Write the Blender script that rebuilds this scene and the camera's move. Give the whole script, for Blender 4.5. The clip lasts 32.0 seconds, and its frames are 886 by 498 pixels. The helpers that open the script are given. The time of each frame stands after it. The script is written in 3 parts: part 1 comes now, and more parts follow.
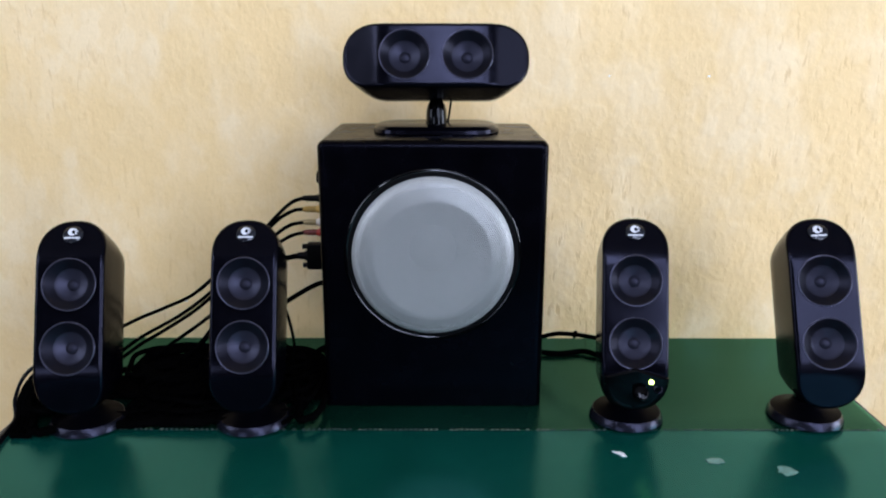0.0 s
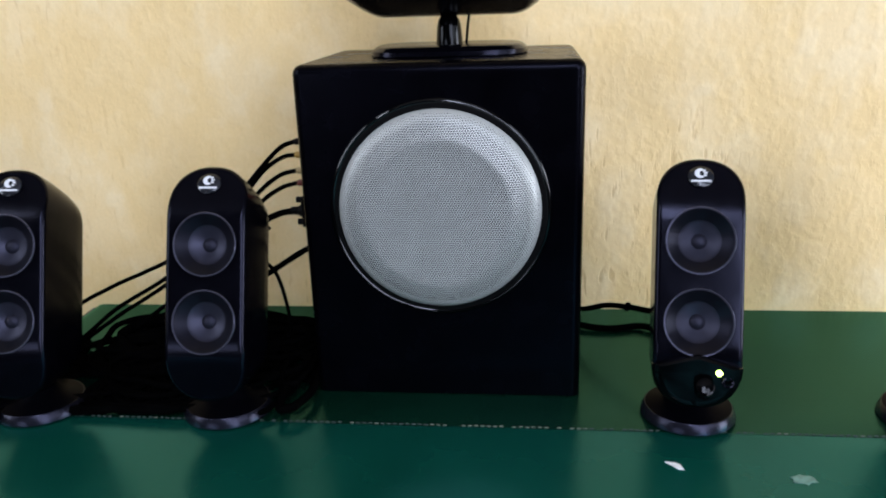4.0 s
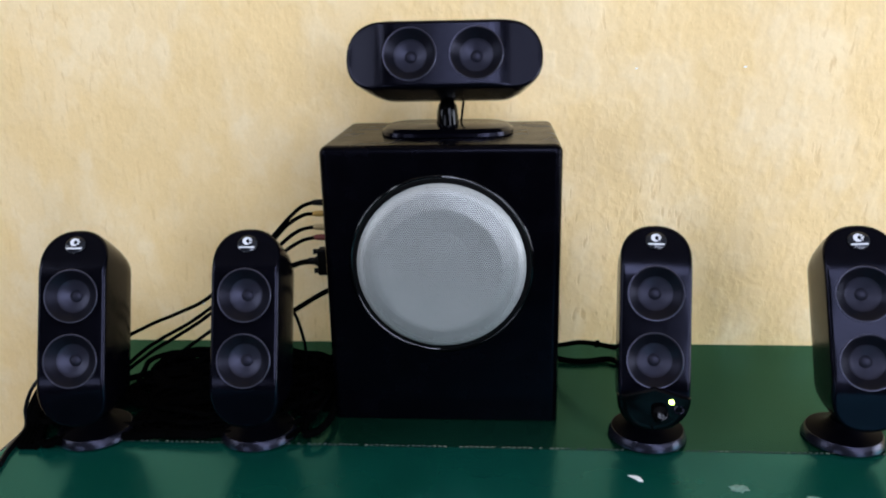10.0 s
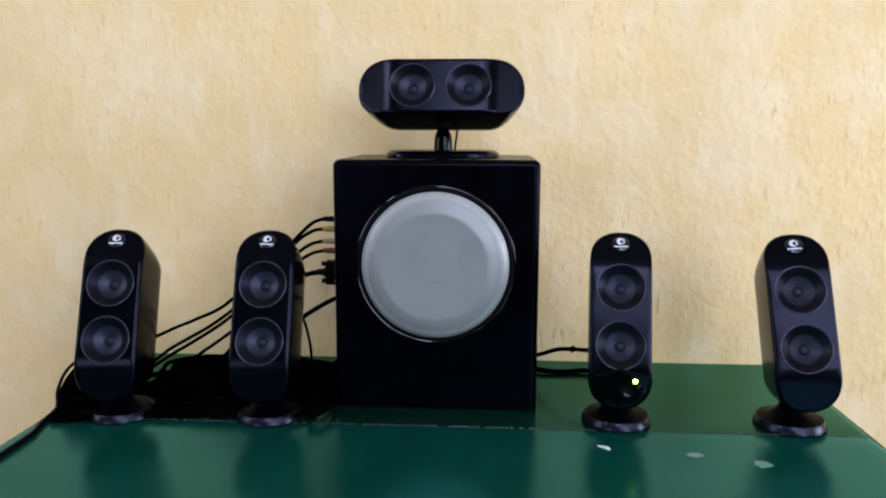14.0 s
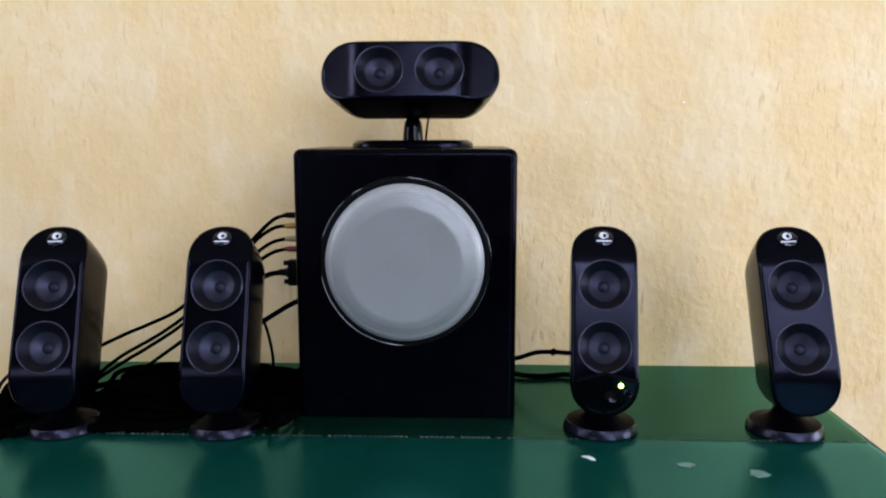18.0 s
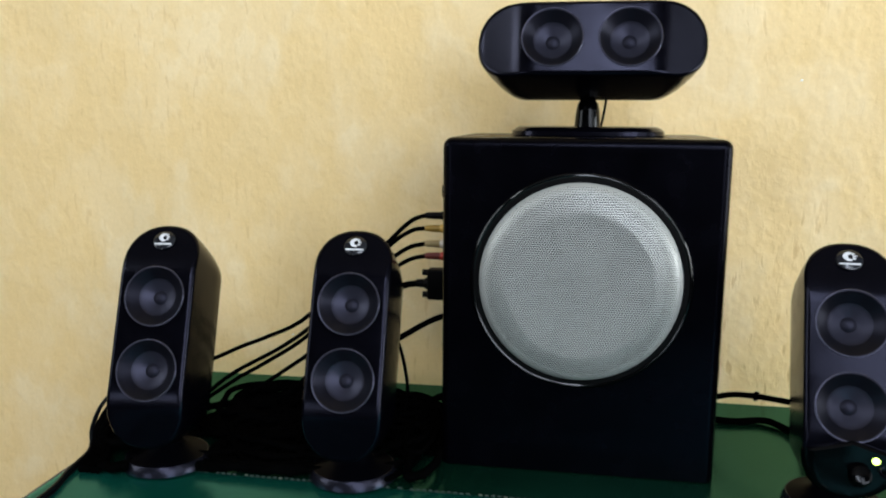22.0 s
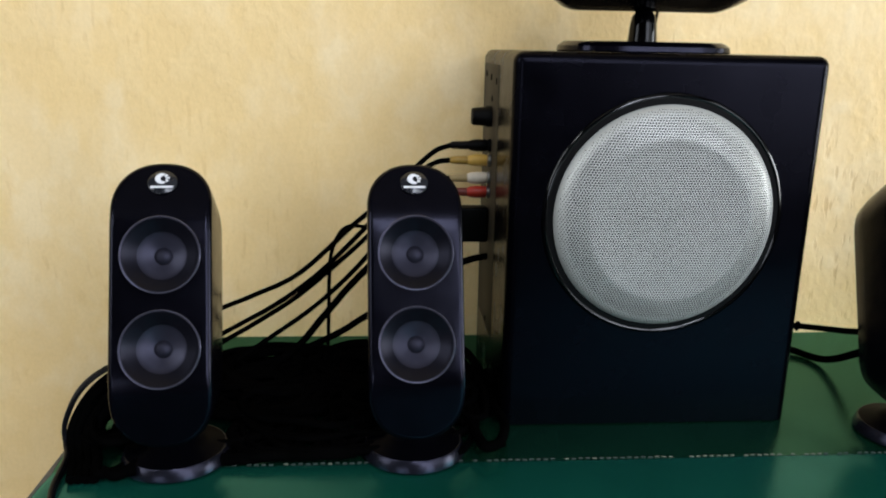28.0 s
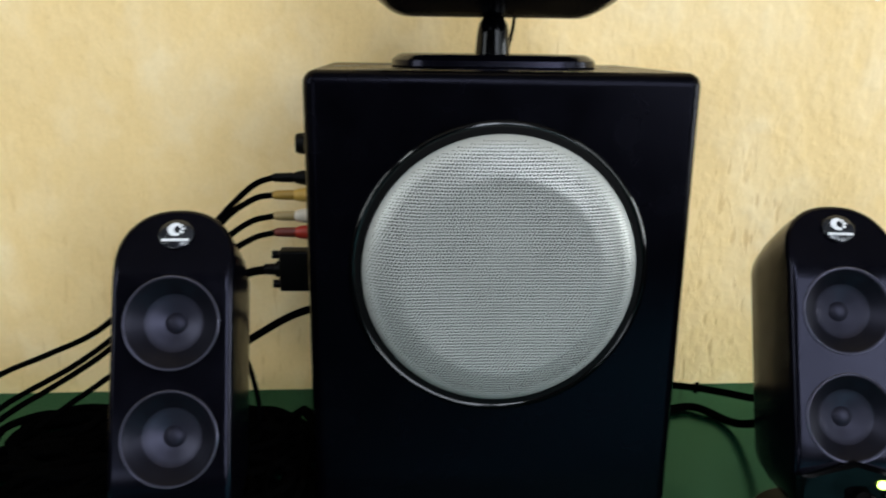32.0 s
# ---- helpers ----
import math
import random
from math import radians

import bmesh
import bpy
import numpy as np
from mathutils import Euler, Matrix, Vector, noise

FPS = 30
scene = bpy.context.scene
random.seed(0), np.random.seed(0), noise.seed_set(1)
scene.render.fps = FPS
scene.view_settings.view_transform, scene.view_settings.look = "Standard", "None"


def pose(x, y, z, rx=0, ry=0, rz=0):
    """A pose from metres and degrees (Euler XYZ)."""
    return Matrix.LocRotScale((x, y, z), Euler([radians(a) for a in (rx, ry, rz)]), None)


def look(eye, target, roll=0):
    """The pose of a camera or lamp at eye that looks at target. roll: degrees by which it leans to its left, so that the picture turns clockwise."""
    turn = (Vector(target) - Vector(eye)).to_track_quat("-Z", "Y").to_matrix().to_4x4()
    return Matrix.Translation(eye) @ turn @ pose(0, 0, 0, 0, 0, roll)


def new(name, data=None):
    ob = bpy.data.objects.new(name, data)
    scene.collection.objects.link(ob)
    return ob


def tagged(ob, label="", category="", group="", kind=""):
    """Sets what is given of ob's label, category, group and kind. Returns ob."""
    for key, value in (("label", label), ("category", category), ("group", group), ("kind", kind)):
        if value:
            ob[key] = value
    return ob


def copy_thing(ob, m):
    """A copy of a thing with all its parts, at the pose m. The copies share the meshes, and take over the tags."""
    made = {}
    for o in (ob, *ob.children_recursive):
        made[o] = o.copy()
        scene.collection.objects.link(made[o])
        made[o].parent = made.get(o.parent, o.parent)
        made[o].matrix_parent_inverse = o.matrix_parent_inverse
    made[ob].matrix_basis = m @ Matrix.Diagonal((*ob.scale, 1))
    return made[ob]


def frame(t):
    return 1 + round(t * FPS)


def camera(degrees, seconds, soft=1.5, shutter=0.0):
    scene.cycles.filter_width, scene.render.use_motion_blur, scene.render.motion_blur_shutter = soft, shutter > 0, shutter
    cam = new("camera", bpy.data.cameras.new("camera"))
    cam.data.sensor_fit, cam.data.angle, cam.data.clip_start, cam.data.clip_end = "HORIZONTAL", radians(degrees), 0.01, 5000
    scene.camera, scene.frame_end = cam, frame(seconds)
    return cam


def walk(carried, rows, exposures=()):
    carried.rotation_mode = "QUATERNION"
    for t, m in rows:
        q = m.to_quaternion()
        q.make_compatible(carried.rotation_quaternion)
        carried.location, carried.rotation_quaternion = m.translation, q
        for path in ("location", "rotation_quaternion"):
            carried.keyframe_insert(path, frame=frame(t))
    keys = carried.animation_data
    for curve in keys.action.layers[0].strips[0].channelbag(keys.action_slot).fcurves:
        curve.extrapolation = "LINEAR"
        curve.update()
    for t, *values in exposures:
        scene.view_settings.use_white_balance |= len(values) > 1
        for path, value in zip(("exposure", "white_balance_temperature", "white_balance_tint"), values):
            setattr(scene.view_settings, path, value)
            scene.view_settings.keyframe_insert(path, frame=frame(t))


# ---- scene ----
cam = camera(58.6, 32.0, soft=2.0, shutter=0.4)
PATH = [
    (0, (0.01, -0.774, 0.377), (0.012, 1.159, -0.136), 0.1),
    (0.5, (0.016, -0.757, 0.384), (0.008, 1.182, -0.103), -0.4),
    (1, (0.043, -0.727, 0.383), (-0.044, 1.212, -0.1), -0.7),
    (1.5, (0.074, -0.686, 0.37), (-0.067, 1.252, -0.106), -0.3),
    (2, (0.066, -0.654, 0.361), (-0.118, 1.276, -0.128), -0.2),
    (2.5, (0.055, -0.64, 0.352), (-0.074, 1.287, -0.169), -0.8),
    (3, (0.048, -0.627, 0.337), (-0.089, 1.286, -0.23), -1.3),
    (3.5, (0.072, -0.615, 0.33), (-0.151, 1.282, -0.264), -2.0),
    (5.5, (0.074, -0.648, 0.359), (-0.11, 1.237, -0.285), -0.9),
    (6, (0.066, -0.683, 0.375), (-0.077, 1.214, -0.24), -0.6),
    (6.5, (0.059, -0.712, 0.376), (-0.047, 1.197, -0.209), 0.2),
    (7, (0.057, -0.738, 0.381), (-0.049, 1.176, -0.191), -0.1),
    (7.5, (0.062, -0.739, 0.402), (-0.05, 1.18, -0.149), -0.5),
    (8, (0.082, -0.737, 0.392), (-0.153, 1.169, -0.164), 0.6),
    (8.5, (0.098, -0.729, 0.395), (-0.211, 1.161, -0.181), -0.1),
    (9, (0.084, -0.724, 0.398), (-0.189, 1.174, -0.17), -1.0),
    (9.5, (0.062, -0.725, 0.409), (-0.123, 1.182, -0.164), -1.0),
    (10, (0.057, -0.728, 0.398), (-0.087, 1.183, -0.172), -1.2),
    (10.5, (0.054, -0.749, 0.411), (-0.067, 1.17, -0.141), -1.8),
    (11, (0.067, -0.759, 0.419), (-0.121, 1.155, -0.132), -1.8),
    (11.5, (0.09, -0.773, 0.417), (-0.115, 1.136, -0.144), -1.2),
    (12, (0.097, -0.795, 0.434), (-0.136, 1.124, -0.08), -1.8),
    (12.5, (0.088, -0.806, 0.401), (-0.081, 1.142, -0.019), -0.2),
    (13, (0.083, -0.81, 0.381), (-0.011, 1.151, 0.0), -1.3),
    (13.5, (0.069, -0.846, 0.338), (-0.033, 1.129, 0.035), -1.4),
    (14, (0.063, -0.864, 0.315), (-0.061, 1.109, 0.014), 0.1),
    (14.5, (0.073, -0.89, 0.289), (-0.039, 1.091, 0.043), 0.6),
    (16.5, (0.065, -0.842, 0.29), (-0.012, 1.139, 0.027), -0.3),
    (17, (0.062, -0.829, 0.291), (-0.016, 1.153, 0.035), 0.1),
    (17.5, (0.059, -0.818, 0.29), (-0.018, 1.162, 0.018), -0.0),
    (18, (0.067, -0.803, 0.296), (-0.001, 1.175, 0.009), -0.1),
    (18.5, (0.066, -0.791, 0.304), (0.0, 1.188, 0.017), 0.0),
    (19, (0.064, -0.772, 0.293), (-0.043, 1.204, 0.009), 0.7),
    (19.5, (0.064, -0.74, 0.291), (-0.047, 1.231, -0.024), 0.8),
    (20, (0.058, -0.726, 0.292), (-0.097, 1.243, -0.019), 0.4),
    (20.5, (0.058, -0.705, 0.288), (-0.152, 1.258, -0.03), 0.0),
    (21, (0.048, -0.684, 0.287), (-0.255, 1.268, -0.023), 0.7),
    (21.5, (0.046, -0.663, 0.294), (-0.32, 1.272, -0.058), 0.7),
    (22, (-0.004, -0.644, 0.299), (-0.333, 1.301, -0.034), 0.3),
    (22.5, (-0.062, -0.612, 0.301), (-0.151, 1.353, -0.058), 0.4),
    (23, (-0.113, -0.594, 0.311), (-0.102, 1.357, -0.13), 0.6),
    (23.5, (-0.138, -0.568, 0.289), (-0.085, 1.387, -0.128), 1.0),
    (24, (-0.155, -0.562, 0.281), (-0.102, 1.387, -0.163), 1.2),
    (24.5, (-0.156, -0.566, 0.285), (-0.162, 1.377, -0.189), 0.4),
    (25, (-0.171, -0.556, 0.304), (-0.16, 1.377, -0.207), 0.4),
    (25.5, (-0.187, -0.551, 0.311), (-0.08, 1.378, -0.204), 0.4),
    (27.5, (-0.202, -0.563, 0.285), (-0.05, 1.363, -0.231), 1.3),
    (28, (-0.203, -0.558, 0.284), (-0.053, 1.373, -0.214), 1.1),
    (28.5, (-0.205, -0.553, 0.294), (-0.065, 1.377, -0.21), 1.2),
    (29, (-0.206, -0.542, 0.292), (-0.065, 1.387, -0.215), 1.0),
    (29.5, (-0.197, -0.525, 0.292), (-0.058, 1.403, -0.221), 0.8),
    (30, (-0.178, -0.507, 0.29), (-0.051, 1.427, -0.203), 0.4),
    (30.5, (-0.146, -0.484, 0.295), (-0.07, 1.449, -0.209), 0.6),
    (31, (-0.107, -0.474, 0.305), (-0.062, 1.455, -0.22), 0.3),
    (31.5, (-0.078, -0.465, 0.303), (-0.071, 1.461, -0.238), 0.2),
    (32, (-0.061, -0.455, 0.297), (0.058, 1.477, -0.209), 0.7),
]
# the film camera's own exposure and white balance
TONE = [(0, 0.11, 5500, 17), (3, 0.11, 5800, 13), (6, 0.17, 5650, 15), (9, 0.06, 5800, 13), (12, 0.11, 5600, 17), (13, -0.02, 5600, 16), (17, -0.03, 5640, 18), (20, -0.03, 5820, 14), (22, 0.07, 6170, 6), (25, 0.09, 6220, 7), (28, 0.17, 6280, 9), (32, 0.14, 6300, 5)]
walk(cam, [(t, look(eye, target, roll)) for t, eye, target, roll in PATH], TONE)

# ---- light ----
world = bpy.data.worlds.new("sky")
scene.world = world
world.use_nodes = True
wn = world.node_tree.nodes
sky = wn.new("ShaderNodeTexSky")
sky.sky_type = "NISHITA"
sky.sun_disc = False
sky.sun_elevation, sky.sun_rotation = radians(38), radians(150)
wn["Background"].inputs["Strength"].default_value = 0.08
world.node_tree.links.new(sky.outputs["Color"], wn["Background"].inputs["Color"])

WALL_Y, FLOOR_Z, CEIL_Z = 0.194, -0.75, 3.8
ROOM_L, ROOM_R, ROOM_F = -2.6, 2.6, -3.2
# unseen openings in the front wall (x0, x1, z0, z1), and in the side walls (y0, y1, z0, z1), placed to shape the light,
# with their powers
FRONT_OPEN = [(-2.3, -1.0, 0.0, 0.7), (-0.15, 0.5, 1.95, 3.75), (0.64, 1.25, 0.75, 3.25), (1.35, 2.5, 0.0, 2.2)]
RIGHT_OPEN = [(-2.9, -1.3, 0.6, 2.8), (-0.95, 0.1, -0.1, 0.75)]
LEFT_OPEN = [(-2.9, -1.8, 2.5, 3.25), (-1.7, -0.6, 0.5, 2.0)]
FRONT_POWER, RIGHT_POWER, LEFT_POWER = (10.0, 48.0, 34.0, 60.0), (24.0, 36.0), (34.0, 26.0)


def opening_light(name, centre, ahead, width, height, power, colour):
    lamp = bpy.data.lights.new(name, "AREA")
    lamp.shape, lamp.size, lamp.size_y = "RECTANGLE", width, height
    lamp.energy, lamp.color = power, colour
    ob = new(name, lamp)
    ob.matrix_world = look(centre, Vector(centre) + Vector(ahead))
    return ob


DAY = (0.88, 0.92, 1.04)
SIDE_DAY = (0.95, 0.97, 0.98)
# unseen front openings: low left is added fill, the high one brightens the centre speaker
for (x0, x1, z0, z1), power in zip(FRONT_OPEN, FRONT_POWER):
    opening_light("front_added_light", ((x0 + x1) / 2, ROOM_F + 0.02, (z0 + z1) / 2), (0, 1, 0), x1 - x0, z1 - z0, power, DAY)
for (y0, y1, z0, z1), power in zip(RIGHT_OPEN, RIGHT_POWER):
    opening_light("right_daylight", (ROOM_R - 0.02, (y0 + y1) / 2, (z0 + z1) / 2), (-1, 0, 0), y1 - y0, z1 - z0, power, SIDE_DAY)
# added fill from the left, where no window is known
for (y0, y1, z0, z1), power in zip(LEFT_OPEN, LEFT_POWER):
    opening_light("left_fill_light", (ROOM_L + 0.02, (y0 + y1) / 2, (z0 + z1) / 2), (1, 0, 0), y1 - y0, z1 - z0, power, SIDE_DAY)


# ---- materials ----
def material(name, colour, rough=0.5, metal=0.0, grain=0.0, grain_scale=400.0, vary=0.0, vary_scale=20.0, rough_vary=0.0, specular=0.5, tint=None):
    m = bpy.data.materials.new(name)
    m.use_nodes = True
    n, l = m.node_tree.nodes, m.node_tree.links
    b = n["Principled BSDF"]
    b.inputs["Base Color"].default_value = (*colour, 1)
    b.inputs["Roughness"].default_value = rough
    b.inputs["Metallic"].default_value = metal
    b.inputs["Specular IOR Level"].default_value = specular
    if tint:
        b.inputs["Specular Tint"].default_value = (*tint, 1)
    tc = n.new("ShaderNodeTexCoord")
    if vary or rough_vary:
        t = n.new("ShaderNodeTexNoise")
        t.inputs["Scale"].default_value, t.inputs["Detail"].default_value = vary_scale, 6
        l.new(tc.outputs["Object"], t.inputs["Vector"])
        if vary:
            r = n.new("ShaderNodeMapRange")
            r.inputs["From Min"].default_value, r.inputs["From Max"].default_value = 0.3, 0.7
            r.inputs["To Min"].default_value, r.inputs["To Max"].default_value = 1 - vary, 1 + vary
            l.new(t.outputs["Fac"], r.inputs["Value"])
            h = n.new("ShaderNodeHueSaturation")
            h.inputs["Color"].default_value = (*colour, 1)
            l.new(r.outputs["Result"], h.inputs["Value"])
            l.new(h.outputs["Color"], b.inputs["Base Color"])
        if rough_vary:
            r = n.new("ShaderNodeMapRange")
            r.inputs["From Min"].default_value, r.inputs["From Max"].default_value = 0.3, 0.7
            r.inputs["To Min"].default_value, r.inputs["To Max"].default_value = rough - rough_vary, rough + rough_vary
            l.new(t.outputs["Fac"], r.inputs["Value"])
            l.new(r.outputs["Result"], b.inputs["Roughness"])
    if grain:
        t = n.new("ShaderNodeTexNoise")
        t.inputs["Scale"].default_value, t.inputs["Detail"].default_value = grain_scale, 3
        l.new(tc.outputs["Object"], t.inputs["Vector"])
        p = n.new("ShaderNodeBump")
        p.inputs["Strength"].default_value, p.inputs["Distance"].default_value = grain, 0.0006
        l.new(t.outputs["Fac"], p.inputs["Height"])
        l.new(p.outputs["Normal"], b.inputs["Normal"])
    return m


def vinyl(name, colour, shine, rough, ior, **rest):
    """Dark dyed vinyl under a clear skin whose gloss takes the dye's colour."""
    m = material(name, colour, rough, specular=0.0, **rest)
    n, l = m.node_tree.nodes, m.node_tree.links
    b, gloss, edge, mix = n["Principled BSDF"], n.new("ShaderNodeBsdfGlossy"), n.new("ShaderNodeFresnel"), n.new("ShaderNodeMixShader")
    gloss.inputs["Color"].default_value = (*shine, 1)
    edge.inputs["IOR"].default_value = ior
    l.new(b.inputs["Roughness"].links[0].from_socket, gloss.inputs["Roughness"])
    l.new(b.inputs["Normal"].links[0].from_socket, gloss.inputs["Normal"])
    l.new(edge.outputs["Fac"], mix.inputs[0])
    l.new(b.outputs["BSDF"], mix.inputs[1])
    l.new(gloss.outputs["BSDF"], mix.inputs[2])
    l.new(mix.outputs["Shader"], n["Material Output"].inputs["Surface"])
    return m


def glow(name, colour, strength):
    m = material(name, colour, 0.3)
    b = m.node_tree.nodes["Principled BSDF"]
    b.inputs["Emission Color"].default_value = (*colour, 1)
    b.inputs["Emission Strength"].default_value = strength
    return m


def plaster(name, colour):
    """Yellow limewashed plaster with trowel drags that run downwards."""
    m = bpy.data.materials.new(name)
    m.use_nodes = True
    n, l = m.node_tree.nodes, m.node_tree.links
    b = n["Principled BSDF"]
    b.inputs["Roughness"].default_value = 0.62
    b.inputs["Specular IOR Level"].default_value = 0.35
    tc = n.new("ShaderNodeTexCoord")

    def noise_at(scale, stretch, detail, rough=0.55, warp=0.0):
        mp = n.new("ShaderNodeMapping")
        mp.inputs["Scale"].default_value = stretch
        l.new(tc.outputs["Object"], mp.inputs["Vector"])
        t = n.new("ShaderNodeTexNoise")
        t.inputs["Scale"].default_value, t.inputs["Detail"].default_value = scale, detail
        t.inputs["Roughness"].default_value, t.inputs["Distortion"].default_value = rough, warp
        l.new(mp.outputs["Vector"], t.inputs["Vector"])
        return t.outputs["Fac"]

    def band(fac, lo, hi, a, z):
        r = n.new("ShaderNodeMapRange")
        r.interpolation_type = "SMOOTHSTEP"
        for key, v in (("From Min", lo), ("From Max", hi), ("To Min", a), ("To Max", z)):
            r.inputs[key].default_value = v
        l.new(fac, r.inputs["Value"])
        return r.outputs["Result"]

    def maths(op, a, c):
        q = n.new("ShaderNodeMath")
        q.operation = op
        for k, v in enumerate((a, c)):
            if isinstance(v, (int, float)):
                q.inputs[k].default_value = v
            else:
                l.new(v, q.inputs[k])
        return q.outputs["Value"]

    patch = noise_at(4.2, (1, 1, 0.8), 3)
    cloud = noise_at(14, (1.0, 1.0, 0.65), 4, 0.55, 0.2)
    lump = noise_at(44, (1.0, 1.0, 0.8), 2, 0.45, 0.1)
    knob = noise_at(120, (1.0, 1.0, 0.75), 2, 0.5, 0.1)
    fine = noise_at(330, (1, 1, 0.8), 2)
    nick = noise_at(135, (1.15, 1.0, 0.30), 2, 0.45, 0.25)
    sep = n.new("ShaderNodeSeparateXYZ")
    l.new(tc.outputs["Object"], sep.inputs["Vector"])
    # the trowel left more nicks towards the right, more lumps low in the middle
    nicked = maths("MULTIPLY", band(sep.outputs["X"], -0.35, 0.1, 0.35, 1.0), band(patch, 0.42, 0.60, 0.12, 1.0))
    stroke = maths("MULTIPLY", band(nick, 0.58, 0.73, 0, 1), nicked)
    raised = band(lump, 0.38, 0.66, 0, 1)
    coarse = maths("MULTIPLY", band(knob, 0.40, 0.68, 0, 1), band(cloud, 0.40, 0.60, 1.0, 0.35))
    height = maths("ADD", raised, maths("ADD", maths("MULTIPLY", coarse, 0.55), maths("MULTIPLY", fine, 0.10)))
    height = maths("SUBTRACT", height, maths("MULTIPLY", stroke, 1.0))
    bump = n.new("ShaderNodeBump")
    bump.inputs["Strength"].default_value, bump.inputs["Distance"].default_value = 0.27, 0.0021
    l.new(height, bump.inputs["Height"])
    l.new(bump.outputs["Normal"], b.inputs["Normal"])

    def blend(fac, a, c):
        q = n.new("ShaderNodeMix")
        q.data_type = "RGBA"
        for key, v in (("A", a), ("B", c)):
            if isinstance(v, tuple):
                q.inputs[key].default_value = (*v, 1)
            else:
                l.new(v, q.inputs[key])
        l.new(fac, q.inputs["Factor"])
        return q.outputs["Result"]

    r, g, u = colour
    washed = blend(band(cloud, 0.42, 0.66, 0.0, 1.0), (r * 0.97, g * 0.93, u * 0.84), (r * 1.01, g * 1.03, u * 1.10))
    # hollows between lumps, then the nicks, get a darker and oranger colour
    low_darker = blend(band(raised, 0.1, 0.9, 0.3, 0.0), washed, (r * 0.94, g * 0.86, u * 0.68))
    scored = blend(maths("MULTIPLY", stroke, 0.6), low_darker, (r * 0.66, g * 0.52, u * 0.36))
    tone = n.new("ShaderNodeHueSaturation")
    l.new(scored, tone.inputs["Color"])
    l.new(maths("MULTIPLY", band(patch, 0.3, 0.7, 0.95, 1.04), band(fine, 0.3, 0.7, 0.98, 1.02)), tone.inputs["Value"])
    l.new(tone.outputs["Color"], b.inputs["Base Color"])
    return m


M_WALL = plaster("yellow_plaster", (0.83, 0.637, 0.33))
# unseen room surfaces, coloured dark so that the black plastic reflects little
M_ROOM = material("unseen_room_dark", (0.018, 0.016, 0.014), 0.8, grain=0.3, grain_scale=60, vary=0.05, vary_scale=3)
M_CEIL = material("unseen_ceiling_dark", (0.22, 0.21, 0.20), 0.85, grain=0.2, grain_scale=60, vary=0.03, vary_scale=3)
M_FLOOR = material("unseen_floor_dark", (0.022, 0.019, 0.017), 0.5, vary=0.15, vary_scale=5)
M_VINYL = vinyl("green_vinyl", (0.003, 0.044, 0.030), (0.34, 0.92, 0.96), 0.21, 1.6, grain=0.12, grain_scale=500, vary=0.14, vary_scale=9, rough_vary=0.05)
# worn rear sheet; the shade behind the seam is darkened into its colour
M_VINYL_BACK = vinyl("green_vinyl_worn_shaded", (0.002, 0.015, 0.008), (0.34, 0.88, 0.70), 0.19, 1.53, grain=0.2, grain_scale=450, vary=0.16, vary_scale=11, rough_vary=0.06)
M_THREAD = material("stitch_thread", (0.09, 0.095, 0.07), 0.85, vary=0.4, vary_scale=30)
# darker thread for most stitches outside the middle stretch
M_THREAD_DARK = material("dark_stitch_thread", (0.03, 0.04, 0.034), 0.85, vary=0.4, vary_scale=30)
HAZE_TINT = (0.70, 0.69, 1.0)  # violet gloss tint stands for the bluish haze over the black parts
M_LEG = material("table_leg_steel", (0.05, 0.05, 0.05), 0.5, vary=0.2)
M_BLACK = material("satin_black_plastic", (0.0008, 0.0008, 0.0016), 0.19, specular=0.14, tint=HAZE_TINT, grain=0.015, grain_scale=1800, vary=0.15, vary_scale=60, rough_vary=0.04)
M_GLOSS = material("gloss_black_plastic", (0.0006, 0.0006, 0.0008), 0.1, specular=0.12, grain=0.02, grain_scale=300, rough_vary=0.03)
M_CAB = material("black_vinyl_wrap", (0.0005, 0.0005, 0.0010), 0.25, specular=0.06, tint=HAZE_TINT, grain=0.1, grain_scale=1500, vary=0.2, vary_scale=35, rough_vary=0.05)
M_TRIM = material("gloss_black_trim", (0.0006, 0.0006, 0.0008), 0.10, specular=0.34, rough_vary=0.03)
M_RUBBER = material("black_rubber", (0.0008, 0.0008, 0.0008), 0.5, specular=0.08, grain=0.1, grain_scale=700, vary=0.2, vary_scale=50)
M_CABLE = material("black_cable_jacket", (0.001, 0.001, 0.001), 0.7, specular=0.0, vary=0.25, vary_scale=80)
M_FLEX = material("shiny_flex_jacket", (0.002, 0.002, 0.003), 0.42, specular=0.1, vary=0.2, vary_scale=80)
M_CONE = material("grey_driver_cone", (0.0095, 0.0095, 0.014), 0.44, specular=0.45, tint=HAZE_TINT, grain=0.06, grain_scale=900, vary=0.1, vary_scale=200)
M_SURROUND = material("driver_surround_rubber", (0.003, 0.003, 0.0045), 0.38, specular=0.2, tint=HAZE_TINT, vary=0.1, vary_scale=150)
M_CAP = material("dust_cap_plastic", (0.006, 0.006, 0.009), 0.48, specular=0.28, tint=HAZE_TINT, vary=0.1, vary_scale=200)
M_DARKCONE = material("dark_woofer_cone", (0.004, 0.004, 0.004), 0.8, vary=0.2)
M_RING = material("driver_trim_ring", (0.028, 0.027, 0.036), 0.32, specular=0.5, tint=HAZE_TINT, vary=0.1, vary_scale=80)
M_FOOT = material("satin_foot_plastic", (0.0008, 0.0008, 0.0014), 0.42, specular=0.025, tint=HAZE_TINT, grain=0.04, grain_scale=900, vary=0.15, vary_scale=60)
